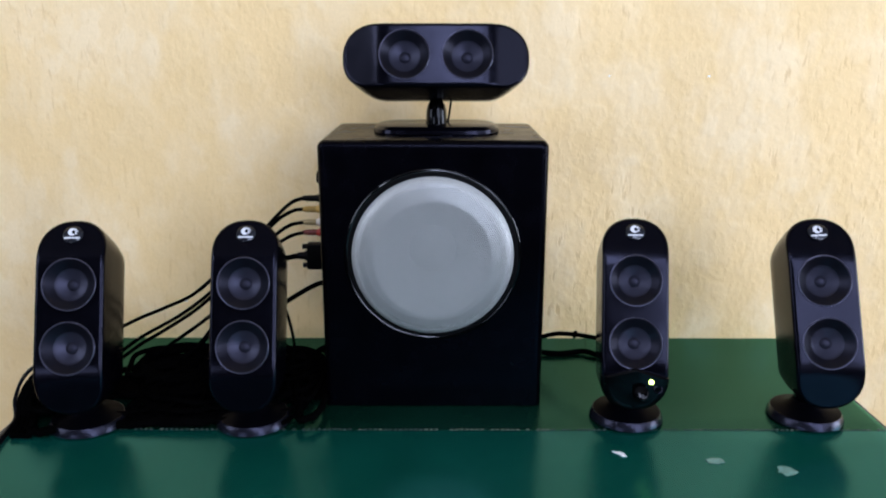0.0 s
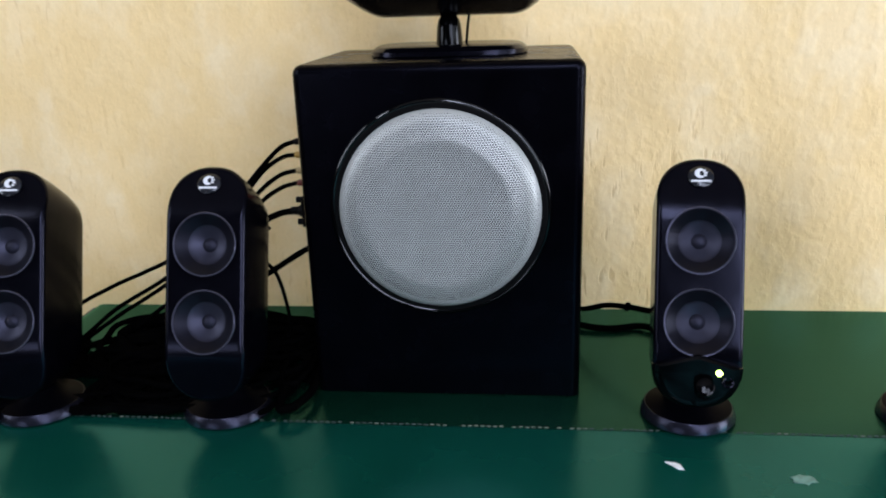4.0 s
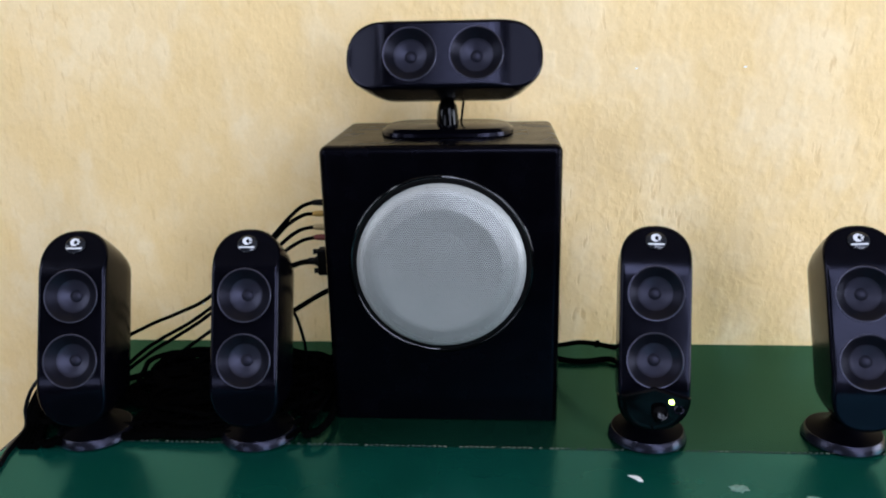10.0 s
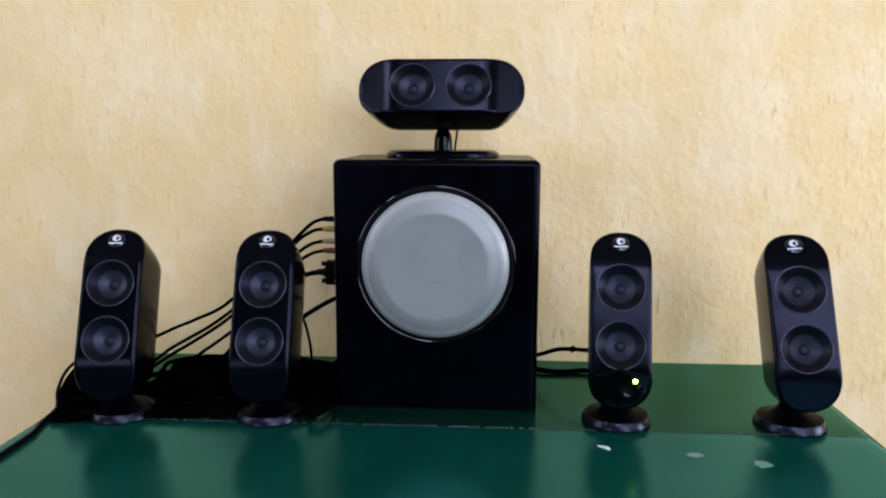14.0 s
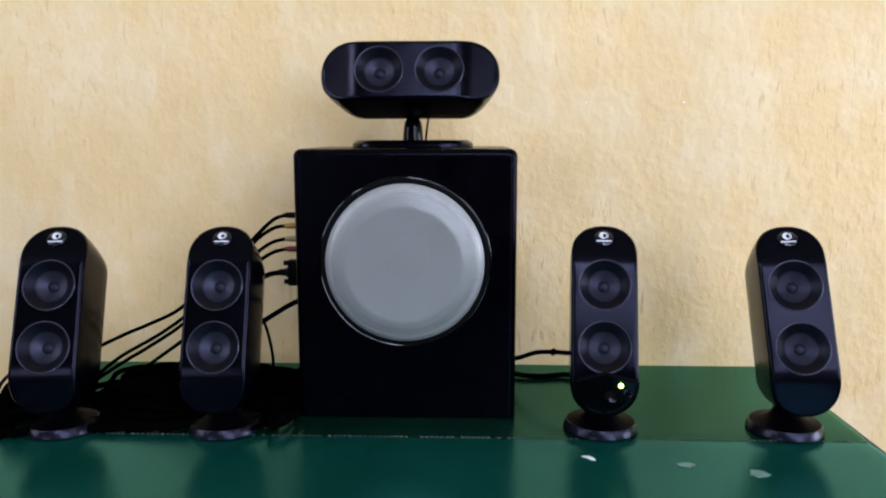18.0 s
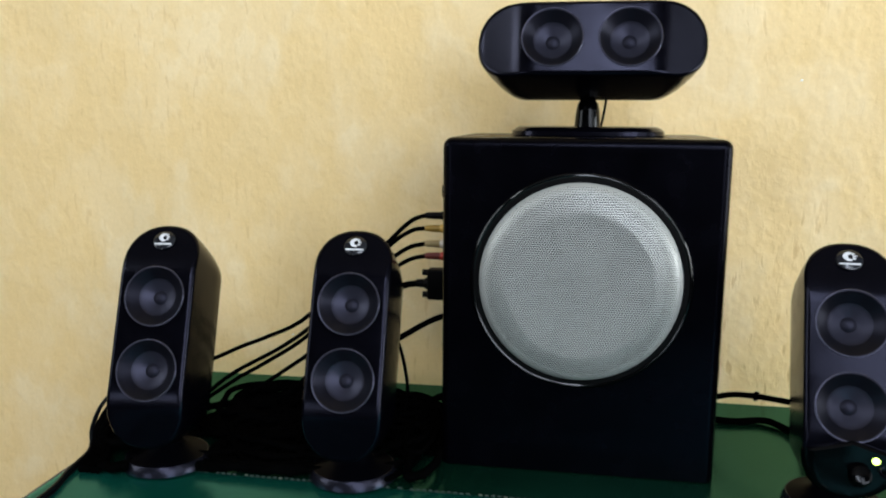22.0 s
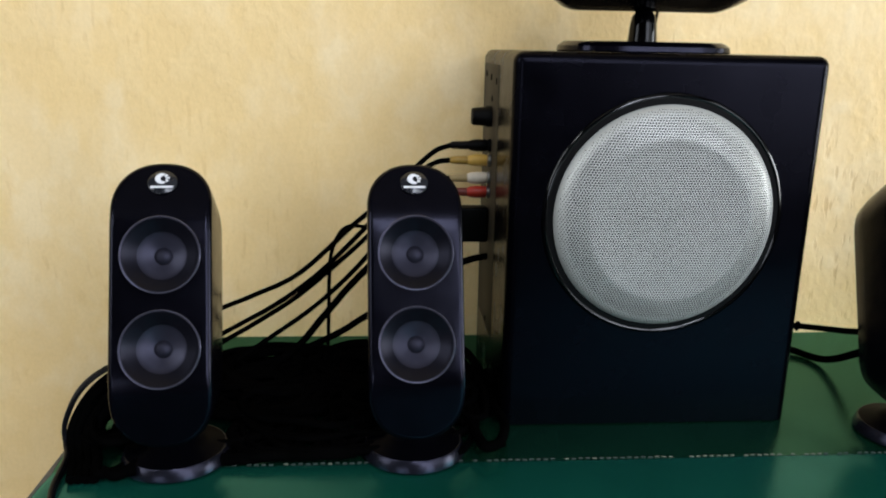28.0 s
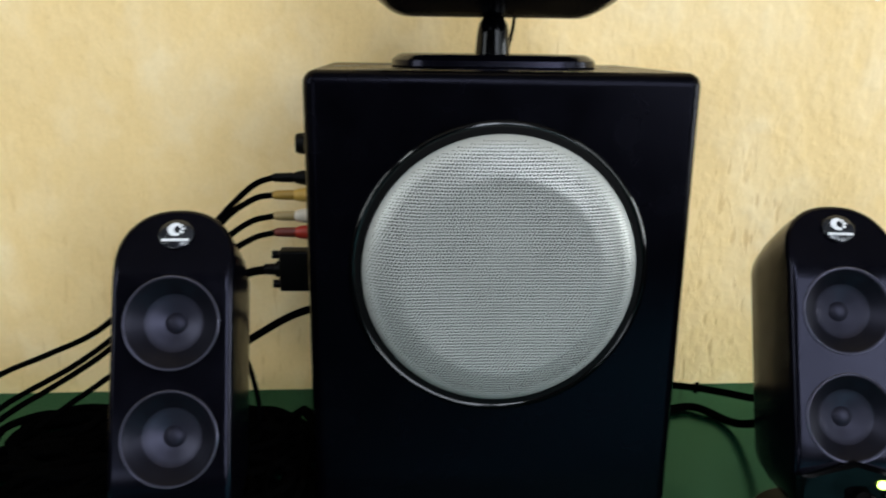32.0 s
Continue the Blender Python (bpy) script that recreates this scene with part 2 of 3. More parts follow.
# foot plastic again, paler and glossier for the light on its bevel
M_RIM = material("lit_foot_rim", (0.004, 0.004, 0.006), 0.26, specular=0.24, tint=HAZE_TINT, vary=0.15, vary_scale=60)
M_BADGE = material("badge_lens", (0.010, 0.011, 0.014), 0.16, specular=0.4, vary=0.2, vary_scale=200)
M_MARK = material("badge_silver_print", (0.62, 0.63, 0.65), 0.35, vary=0.04, vary_scale=300)
M_GRILLE = material("painted_grille_metal", (0.415, 0.42, 0.39), 0.46, metal=0.3, vary=0.04, vary_scale=40)
M_PANEL = material("amplifier_panel", (0.024, 0.020, 0.014), 0.55, specular=0.15, grain=0.1, vary=0.12, vary_scale=60)
M_STEEL = material("plated_steel", (0.5, 0.5, 0.5), 0.3, metal=1.0, vary=0.1)
M_YELLOW = material("yellow_plug", (0.55, 0.33, 0.06), 0.45, vary=0.1, vary_scale=120)
M_WHITE = material("white_plug", (0.62, 0.55, 0.44), 0.45, vary=0.1, vary_scale=120)
M_MUSTARD = material("mustard_boot", (0.34, 0.20, 0.03), 0.5, vary=0.1, vary_scale=120)
M_TAN = material("tan_boot", (0.33, 0.24, 0.10), 0.5, vary=0.1, vary_scale=120)
M_MAROON = material("maroon_boot", (0.12, 0.016, 0.008), 0.5, vary=0.1, vary_scale=120)
M_RED = material("red_plug", (0.36, 0.026, 0.013), 0.4, vary=0.1, vary_scale=120)
M_LED = glow("power_led", (0.70, 1.0, 0.16), 6.0)
M_FLECK = material("white_paint_fleck", (0.75, 0.76, 0.74), 0.6, vary=0.1, vary_scale=300)
M_SMEAR = material("pale_scuff", (0.11, 0.22, 0.185), 0.5, vary=0.3, vary_scale=250)


# ---- mesh helpers ----
def finish(bm, name, mat, smooth=True, angle=35):
    bmesh.ops.remove_doubles(bm, verts=bm.verts, dist=1e-6)
    bmesh.ops.recalc_face_normals(bm, faces=bm.faces)
    me = bpy.data.meshes.new(name)
    bm.to_mesh(me)
    bm.free()
    me.materials.append(mat)
    if smooth:
        me.shade_smooth()
        me.set_sharp_from_angle(angle=radians(angle))
    return me


def thing(name, label, category, m=Matrix(), group="", kind=""):
    ob = new(name)
    ob.empty_display_size = 0.02
    ob.matrix_world = m
    return tagged(ob, label, category, group, kind)


def part(name, bm, mat, parent, label="", m=None, smooth=True, angle=35):
    ob = new(name, finish(bm, name, mat, smooth, angle))
    ob.parent = parent
    if m is not None:
        ob.matrix_basis = m
    if label:
        tagged(ob, label)
    return ob


def whole(name, bm, mat, label, category, group="", kind="", smooth=True, m=None):
    ob = new(name, finish(bm, name, mat, smooth))
    if m is not None:
        ob.matrix_world = m
    return tagged(ob, label, category, group, kind)


def box(x0, x1, y0, y1, z0, z1, bevel=0.0, segs=2, bm=None):
    own = bmesh.new()
    bmesh.ops.create_cube(own, size=1, matrix=Matrix.Translation(((x0 + x1) / 2, (y0 + y1) / 2, (z0 + z1) / 2)) @ Matrix.Diagonal((x1 - x0, y1 - y0, z1 - z0, 1)))
    if bevel:
        bmesh.ops.bevel(own, geom=own.edges[:], offset=bevel, segments=segs, profile=0.5, affect="EDGES")
    if bm is None:
        return own
    me = bpy.data.meshes.new("tmp")
    own.to_mesh(me)
    own.free()
    bm.from_mesh(me)
    bpy.data.meshes.remove(me)
    return bm


def lathe(profile, n=48, m=Matrix(), bm=None):
    """A turned solid about z from (radius, height) pairs; radius 0 closes an end."""
    bm = bm or bmesh.new()
    rings = []
    for r, z in profile:
        if r < 1e-7:
            rings.append([bm.verts.new(m @ Vector((0, 0, z)))])
        else:
            rings.append([bm.verts.new(m @ Vector((r * math.cos(2 * math.pi * k / n), r * math.sin(2 * math.pi * k / n), z))) for k in range(n)])
    for a, b in zip(rings, rings[1:]):
        for k in range(n):
            j = (k + 1) % n
            q = [a[0]] if len(a) == 1 else [a[k], a[j]]
            q += [b[0]] if len(b) == 1 else [b[j], b[k]]
            if len(q) > 2:
                bm.faces.new(q)
    return bm


def torus(R, r, n=64, k=10, m=Matrix(), squash=1.0):
    bm = bmesh.new()
    grid = [[bm.verts.new(m @ Vector(((R + r * math.cos(b)) * math.cos(a), (R + r * math.cos(b)) * math.sin(a), squash * r * math.sin(b)))) for b in (2 * math.pi * j / k for j in range(k))] for a in (2 * math.pi * i / n for i in range(n))]
    for i in range(n):
        for j in range(k):
            bm.faces.new((grid[i][j], grid[(i + 1) % n][j], grid[(i + 1) % n][(j + 1) % k], grid[i][(j + 1) % k]))
    return bm


def glide(points, steps=10):
    """A smooth line through points (Catmull-Rom)."""
    p = [Vector(q) for q in points]
    p = [2 * p[0] - p[1], *p, 2 * p[-1] - p[-2]]
    out = []
    for a, b, c, d in zip(p, p[1:], p[2:], p[3:]):
        for s in range(steps):
            t = s / steps
            out.append(0.5 * (2 * b + (c - a) * t + (2 * a - 5 * b + 4 * c - d) * t * t + (3 * b - a - 3 * c + d) * t**3))
    out.append(p[-2])
    return out


def tube(points, r, steps=10, n=10, bm=None, side=0.0):
    """A cable along a smooth line. side: moves it sideways, for twin-core flex."""
    bm = bm or bmesh.new()
    line = glide(points, steps)
    up, rings = Vector((0.13, 0.21, 1)).normalized(), []
    for i, q in enumerate(line):
        way = (line[min(i + 1, len(line) - 1)] - line[max(i - 1, 0)]).normalized()
        u = way.cross(up)
        u = u.normalized() if u.length > 1e-4 else Vector((1, 0, 0))
        v = u.cross(way)
        up = v
        rings.append([bm.verts.new(q + u * (side + r * math.cos(2 * math.pi * k / n)) + v * (r * math.sin(2 * math.pi * k / n))) for k in range(n)])
    for a, b in zip(rings, rings[1:]):
        for k in range(n):
            bm.faces.new((a[k], a[(k + 1) % n], b[(k + 1) % n], b[k]))
    bm.faces.new(rings[0][::-1])
    bm.faces.new(rings[-1])
    return bm


def hollowed(me, cutters):
    """me with the turned solids of cutters taken out of it."""
    ob = new("shell", me)
    made = []
    for bm in cutters:
        c = new("cutter", finish(bm, "cutter", M_RUBBER, False))
        mod = ob.modifiers.new("cut", "BOOLEAN")
        mod.operation, mod.solver, mod.object = "DIFFERENCE", "EXACT", c
        made.append(c)
    out = bpy.data.meshes.new_from_object(ob.evaluated_get(bpy.context.evaluated_depsgraph_get()))
    for o in (ob, *made):
        bpy.data.objects.remove(o)
    out.shade_smooth()
    out.set_sharp_from_angle(angle=radians(34))
    ob = new("shell", out)
    even = ob.modifiers.new("even", "WEIGHTED_NORMAL")
    even.keep_sharp = True
    done = bpy.data.meshes.new_from_object(ob.evaluated_get(bpy.context.evaluated_depsgraph_get()))
    bpy.data.objects.remove(ob)
    return done


# ---- the room ----
def slab(name, label, category, *size, mat=M_ROOM):
    return whole(name, box(*size), mat, label, category, kind="structure", smooth=False)


def pierced(name, label, u0, u1, w0, w1, openings, put):
    """A wall with openings through it; put(bm, u0, u1, z0, z1) adds one upright slab."""
    bm, u = bmesh.new(), u0
    for a, b, z0, z1 in openings:
        put(bm, u, a, w0, w1)
        put(bm, a, b, w0, z0)
        put(bm, a, b, z1, w1)
        u = b
    put(bm, u, u1, w0, w1)
    whole(name, bm, M_ROOM, label, "wall", kind="structure", smooth=False)


slab("wall_back", "textured yellow plaster wall behind the table", "wall", ROOM_L, ROOM_R, WALL_Y, WALL_Y + 0.15, FLOOR_Z, CEIL_Z, mat=M_WALL)
pierced("wall_front", "unseen plain wall with openings placed for light", ROOM_L, ROOM_R, FLOOR_Z, CEIL_Z, FRONT_OPEN, lambda bm, a, b, z0, z1: box(a, b, ROOM_F - 0.15, ROOM_F, z0, z1, bm=bm))
pierced("wall_right", "plain wall with window openings", ROOM_F - 0.15, WALL_Y + 0.15, FLOOR_Z, CEIL_Z, RIGHT_OPEN, lambda bm, a, b, z0, z1: box(ROOM_R, ROOM_R + 0.15, a, b, z0, z1, bm=bm))
pierced("wall_left", "unseen side wall with openings added for fill light", ROOM_F - 0.15, WALL_Y + 0.15, FLOOR_Z, CEIL_Z, LEFT_OPEN, lambda bm, a, b, z0, z1: box(ROOM_L - 0.15, ROOM_L, a, b, z0, z1, bm=bm))
slab("floor", "unseen plain floor, darkened to cut reflections", "floor", ROOM_L - 0.15, ROOM_R + 0.15, ROOM_F - 0.15, WALL_Y + 0.15, FLOOR_Z - 0.1, FLOOR_Z, mat=M_FLOOR)
slab("ceiling", "unseen plain ceiling, darkened to cut reflections", "ceiling", ROOM_L - 0.15, ROOM_R + 0.15, ROOM_F - 0.15, WALL_Y + 0.15, CEIL_Z, CEIL_Z + 0.1, mat=M_CEIL)

# ---- the table ----
TAB_L, TAB_R, TAB_F, SEAM_Y = -0.436, 0.466, -0.40, -0.057
table = thing("table", "table covered in glossy green vinyl with a stitched seam", "table", pose(0, 0, FLOOR_Z))


def cover(y0, y1, sag):
    """A padded vinyl sheet, rounded over the ends of the table and dipping a little beside the seam."""
    bm = bmesh.new()
    xs = [TAB_L - 0.002 + 0.018 * (1 - math.cos(a)) for a in (0, 0.4, 0.8, 1.2, 1.571)]
    zs = [-0.018 + 0.018 * math.sin(a) for a in (0, 0.4, 0.8, 1.2, 1.571)]
    inner = [TAB_L + 0.018 + (TAB_R - TAB_L - 0.036) * k / 60 for k in range(1, 60)]
    prof = list(zip(xs, zs)) + [(x, 0.0) for x in inner] + [(TAB_L + TAB_R - x, z) for x, z in zip(xs[::-1], zs[::-1])]
    prof = [(xs[0], -0.04)] + prof + [(TAB_L + TAB_R - xs[0], -0.04)]
    rows = 24
    grid = []
    for j in range(rows + 1):
        y = y0 + (y1 - y0) * j / rows
        line = []
        for x, z in prof:
            w = 0.0006 * noise.noise((x * 9, y * 12, 3.1)) if z == 0 else 0
            d = sag * math.exp(-(((y - SEAM_Y) / 0.012) ** 2)) if z > -0.03 else 0
            line.append(bm.verts.new((x, y, z + w - d)))
        grid.append(line)
    for a, b in zip(grid, grid[1:]):
        for k in range(len(prof) - 1):
            bm.faces.new((a[k], a[k + 1], b[k + 1], b[k]))
    return bm


LIFT = Matrix.Translation((0, 0, -FLOOR_Z))
part("front_cover", cover(TAB_F, SEAM_Y, 0.0012), M_VINYL, table, "smooth shiny green vinyl", m=LIFT)
part("rear_cover", cover(SEAM_Y + 0.0004, WALL_Y - 0.001, 0.0012), M_VINYL_BACK, table, "worn green vinyl, darkened in colour for shade behind the seam", m=LIFT)
part("tabletop", box(TAB_L + 0.003, TAB_R - 0.003, TAB_F + 0.003, WALL_Y - 0.003, -0.039, -0.004), M_LEG, table, m=LIFT, smooth=False)
for x in (TAB_L + 0.04, TAB_R - 0.04):
    for y in (TAB_F + 0.04, WALL_Y - 0.04):
        part("leg", box(x - 0.02, x + 0.02, y - 0.02, y + 0.02, FLOOR_Z, -0.0392, 0.003), M_LEG, table, m=LIFT)

# ---- loudspeakers ----
def stadium(length, width, n_end=16, n_mid=14, power=2.25):
    """Right-hand outline (x, s) from the upper end to the lower one."""
    R, pts = width / 2, []
    for k in range(n_end + 1):
        a = math.pi / 2 * k / n_end
        pts.append((R * math.sin(a) ** (2 / power), length / 2 - R + R * math.cos(a) ** (2 / power)))
    mid = length / 2 - R
    pts += [(R, mid - 2 * mid * k / n_mid) for k in range(1, n_mid)]
    return pts + [(x, -s) for x, s in pts[: n_end + 1][::-1]]


SP_L, SP_W, SP_D, SP_FLAT, SP_GAP = 0.1885, 0.0645, 0.073, 0.0575, 0.0305


def cabinet_shell(lower_bend=0.36):
    """A pill-shaped cabinet: flat baffle, two ends bent back, and a smaller rounded back. s runs along z, the baffle looks to -y."""
    bm = bmesh.new()
    right = stadium(SP_L, SP_W, 18, 44)
    loop = right + [(-x, s) for x, s in right[::-1][1:-1]]

    def bend(s):
        """The ends lean back; the bend itself is rounded over 20 mm."""
        d, soft = abs(s) - SP_FLAT + 0.010, 0.020
        way = 0.0 if d <= 0 else d * d / (2 * soft) if d < soft else d - soft / 2
        return way * (0.36 if s > 0 else lower_bend)

    levels = [(0.0, 0.0040), (0.0003, 0.0025), (0.0012, 0.0011), (0.0025, 0.0003), (0.0042, 0.0)]
    rings = []
    for y, inset in levels:
        kx, ks = 1 - 2 * inset / SP_W, 1 - 2 * inset / SP_L
        rings.append([bm.verts.new((x * kx, y + bend(s), s * ks)) for x, s in loop])
    for f, kx, ks in ((0.35, 1.0, 0.965), (0.7, 0.99, 0.90), (0.9, 0.96, 0.845), (0.97, 0.90, 0.80), (1.0, 0.74, 0.70)):
        rings.append([bm.verts.new((x * kx, bend(s) * (1 - f) + SP_D * f, s * ks)) for x, s in loop])
    n, m = len(loop), len(right)
    for a, b in zip(rings, rings[1:]):
        for k in range(n):
            bm.faces.new((a[k], a[(k + 1) % n], b[(k + 1) % n], b[k]))
    for ring in (rings[0], rings[-1]):
        bm.faces.new((ring[0], ring[1], ring[n - 1]))
        for k in range(1, m - 2):
            bm.faces.new((ring[k], ring[k + 1], ring[n - k - 1], ring[n - k]))
        bm.faces.new((ring[m - 2], ring[m - 1], ring[m]))
    return bm


FACE = Matrix.Rotation(radians(90), 4, "X")  # turns +z of a lathe to -y, out of the baffle


def cabinet_mesh():
    me = finish(cabinet_shell(), "cabinet", M_BLACK, False)
    cut = [lathe([(0, -0.016), (0.0243, -0.016), (0.0243, 0.01), (0, 0.01)], 48, Matrix.Translation((0, 0, s)) @ FACE) for s in (SP_GAP, -SP_GAP)]
    out = hollowed(me, cut)
    out.materials.clear()
    out.materials.append(M_BLACK)
    return out


CABINET = cabinet_mesh()


def add_driver(parent, s):
    at = Matrix.Translation((0, 0, s)) @ FACE
    hub = part("driver", lathe([(0.0247, 0.0003), (0.0239, 0.0002), (0.0226, -0.0011), (0.0208, -0.0026), (0.0190, -0.0040), (0.0173, -0.0055), (0.0158, -0.0067)], 48), M_SURROUND, parent, "small loudspeaker driver with rubber surround", m=at)
    part("cone", lathe([(0.0159, -0.0065), (0.0150, -0.0074), (0.0125, -0.0086), (0.0092, -0.0101), (0.0060, -0.0118), (0.0046, -0.0122)], 48), M_CONE, hub, "dark grey concave cone")
    part("dust_cap", lathe([(0.0060, -0.0119), (0.0053, -0.0112), (0.0038, -0.0102), (0.0019, -0.0096), (0, -0.0095)], 32), M_CAP, hub, "darker domed dust cap")
    part("trim_ring", lathe([(0.0256, -0.0004), (0.0255, 0.0006), (0.0251, 0.0010), (0.0246, 0.0009), (0.0243, 0.0003)], 64), M_RING, hub, "thin grey trim ring")


def add_badge(parent, m, r=0.0088, stretch=1.08):
    badge = part("badge", lathe([(r, -0.0004), (r, 0.0003), (r * 0.94, 0.0007), (0, 0.0011)], 32), M_BADGE, parent, "glossy grey maker's badge", m=m @ FACE @ Matrix.Diagonal((stretch, 1, 1, 1)))
    k = r / 0.0079

    def flat(name, pts, label=""):
        bm = bmesh.new()
        bm.faces.new([bm.verts.new((k * x, k * y, 0.00125)) for x, y in pts])
        bmesh.ops.triangulate(bm, faces=bm.faces[:])
        part(name, bm, M_MARK, badge, label, smooth=False)

    cx, cy = -0.0002, 0.0021
    out = [(cx + 0.0037 * math.cos(a), cy + 0.0037 * math.sin(a)) for a in (radians(72 + 11 * i) for i in range(21))]
    inn = [(cx + 0.0013 + 0.0021 * math.cos(a), cy + 0.0021 * math.sin(a)) for a in (radians(292 - 11 * i) for i in range(21))]
    flat("mark", out + inn, "pale crescent mark")
    for a in (52, 8, -36):
        c, s = math.cos(radians(a)), math.sin(radians(a))
        flat("mark_ray", [(cx + 0.0007 + c * u - s * v, cy + s * u + c * v) for u, v in ((0.0014, -0.0005), (0.0034, -0.0007), (0.0034, 0.0007), (0.0014, 0.0005))])
    flat("mark_bar", [(-0.0062, -0.0044), (0.0062, -0.0044), (0.0060, -0.0030), (-0.0060, -0.0030)])


LEAN = 21.0
SAT_MID_Z = 0.1215
SAT_LABEL = "black two-driver satellite loudspeaker leaning back on a round foot"


def build_satellite():
    """Origin on the table under the foot; the baffle looks to -y."""
    sat = thing("satellite_speaker", SAT_LABEL, "loudspeaker", group="satellite speakers on the table")
    tilt = Matrix.Translation((0, -0.0195, SAT_MID_Z)) @ Matrix.Rotation(radians(-LEAN), 4, "X")
    cab = new("cabinet", CABINET)
    cab.parent, cab.matrix_basis = sat, tilt
    for s in (SP_GAP, -SP_GAP):
        add_driver(cab, s)
    slope = math.atan(0.36)
    s = 0.0795
    add_badge(cab, Matrix.Translation((0, (s - SP_FLAT) * 0.36, s)) @ Matrix.Rotation(-slope, 4, "X"))
    foot = part("foot", lathe([(0, 0.0008), (0.0362, 0.0008), (0.0368, 0.0012), (0.0366, 0.0022), (0.0343, 0.0086), (0.0337, 0.0096), (0.0320, 0.0101), (0.022, 0.0122), (0.0165, 0.016), (0.0135, 0.02), (0, 0.021)], 56), M_FOOT, sat, "round black foot")
    part("foot_rim", lathe([(0.0366, 0.0009), (0.0374, 0.0016), (0.0373, 0.0024), (0.0350, 0.0086), (0.0342, 0.0096), (0.0335, 0.0095)], 56), M_RIM, foot, "bevelled rim made paler for the light it catches")
    part("foot_pad", lathe([(0, 0), (0.034, 0), (0.034, 0.001), (0, 0.001)], 40), M_RUBBER, foot)
    part("neck", lathe([(0, -0.002), (0.0125, -0.002), (0.012, 0.012), (0.0135, 0.024), (0.0155, 0.033), (0, 0.036)], 32), M_BLACK, sat, m=pose(0, 0.002, 0.016, 16))
    return sat


def placed(x, y, turn):
    return pose(x, y, 0, 0, 0, turn)


SATELLITES = [(-0.3480, -0.044, 4.5), (-0.1817, -0.0395, 1.5), (0.2, -0.029, -5.0), (0.3852, -0.028, -5.5)]
first = build_satellite()
first.matrix_world = placed(*SATELLITES[0])
made = [first] + [copy_thing(first, placed(*s)) for s in SATELLITES[1:]]
# the last one sits crooked on its ball joint
twist = Matrix.Translation((0.0065, 0, 0.05)) @ Matrix.Rotation(radians(-4), 4, "Y") @ Matrix.Translation((0, 0, -0.05))
for ob in made[3].children:
    if ob.name.startswith("cabinet"):
        ob.matrix_basis = twist @ ob.matrix_basis
tagged(made[3], "black satellite loudspeaker sitting crooked on its round foot")
tagged(made[2], "black satellite loudspeaker with volume knob and lit power light")

# the controls on the powered satellite
pod_m = Matrix.Translation((0, -0.0195, SAT_MID_Z)) @ Matrix.Rotation(radians(-LEAN), 4, "X")


def pod_mesh():
    bm = bmesh.new()
    right = [(x, s) for x, s in stadium(SP_L, SP_W) if s < -0.054]
    loop = [(0.0, -0.0535)] + [(x * 1.012, s * 1.006) for x, s in right] + [(-x * 1.012, s * 1.006) for x, s in right[::-1][1:]]
    rings = []
    for y, k in ((0.0095, 1.0), (0.003, 1.01), (-0.0012, 0.985), (-0.0032, 0.92), (-0.0042, 0.78)):
        cz = -0.070
        rings.append([bm.verts.new((x * k, y + max(0, -s - 0.0575) * 0.36, cz + (s - cz) * k)) for x, s in loop])
    for a, b in zip(rings, rings[1:]):
        for i in range(len(loop)):
            bm.faces.new((a[i], a[(i + 1) % len(loop)], b[(i + 1) % len(loop)], b[i]))
    bm.faces.new(rings[-1])
    return bm


pod = part("control_pod", pod_mesh(), M_GLOSS, made[2], "glossy black control panel", m=pod_m)
part("volume_knob", lathe([(0.0072, -0.002), (0.0072, 0.0055), (0.0066, 0.0068), (0.0048, 0.0074), (0, 0.0072)], 36), M_GLOSS, pod, m=Matrix.Translation((0.005, 0.0020, -0.079)) @ Matrix.Rotation(radians(-18), 4, "X") @ FACE)
part("headphone_socket", torus(0.0035, 0.0012, 28, 8), M_BLACK, pod, m=Matrix.Translation((0.0215, 0.0008, -0.0735)) @ Matrix.Rotation(radians(-15), 4, "X") @ FACE)
part("power_light", lathe([(0.0024, -0.001), (0.0024, 0.0006), (0.0015, 0.0013), (0, 0.0015)], 20), M_LED, pod, "lit yellow-green power light", m=Matrix.Translation((0.0148, -0.0022, -0.0668)) @ FACE)

# ---- subwoofer ----
SW, SH, SD = 0.2262, 0.2818, 0.166
SUB_FRONT = -0.006
G = Vector((0.0005, SUB_FRONT, 0.1657))


def dish(r):
    """How far the grille stands out: a flat, faintly hollow disc inside a sloping rim."""
    table_r = (0.0, 0.03, 0.052, 0.0575, 0.0595, 0.0615, 0.067, 0.072, 0.076, 0.079, 0.0812)
    table_h = (0.0146, 0.0149, 0.0155, 0.0158, 0.0157, 0.0152, 0.0134, 0.0114, 0.0093, 0.0068, 0.0035)
    return float(np.interp(r, table_r, table_h))


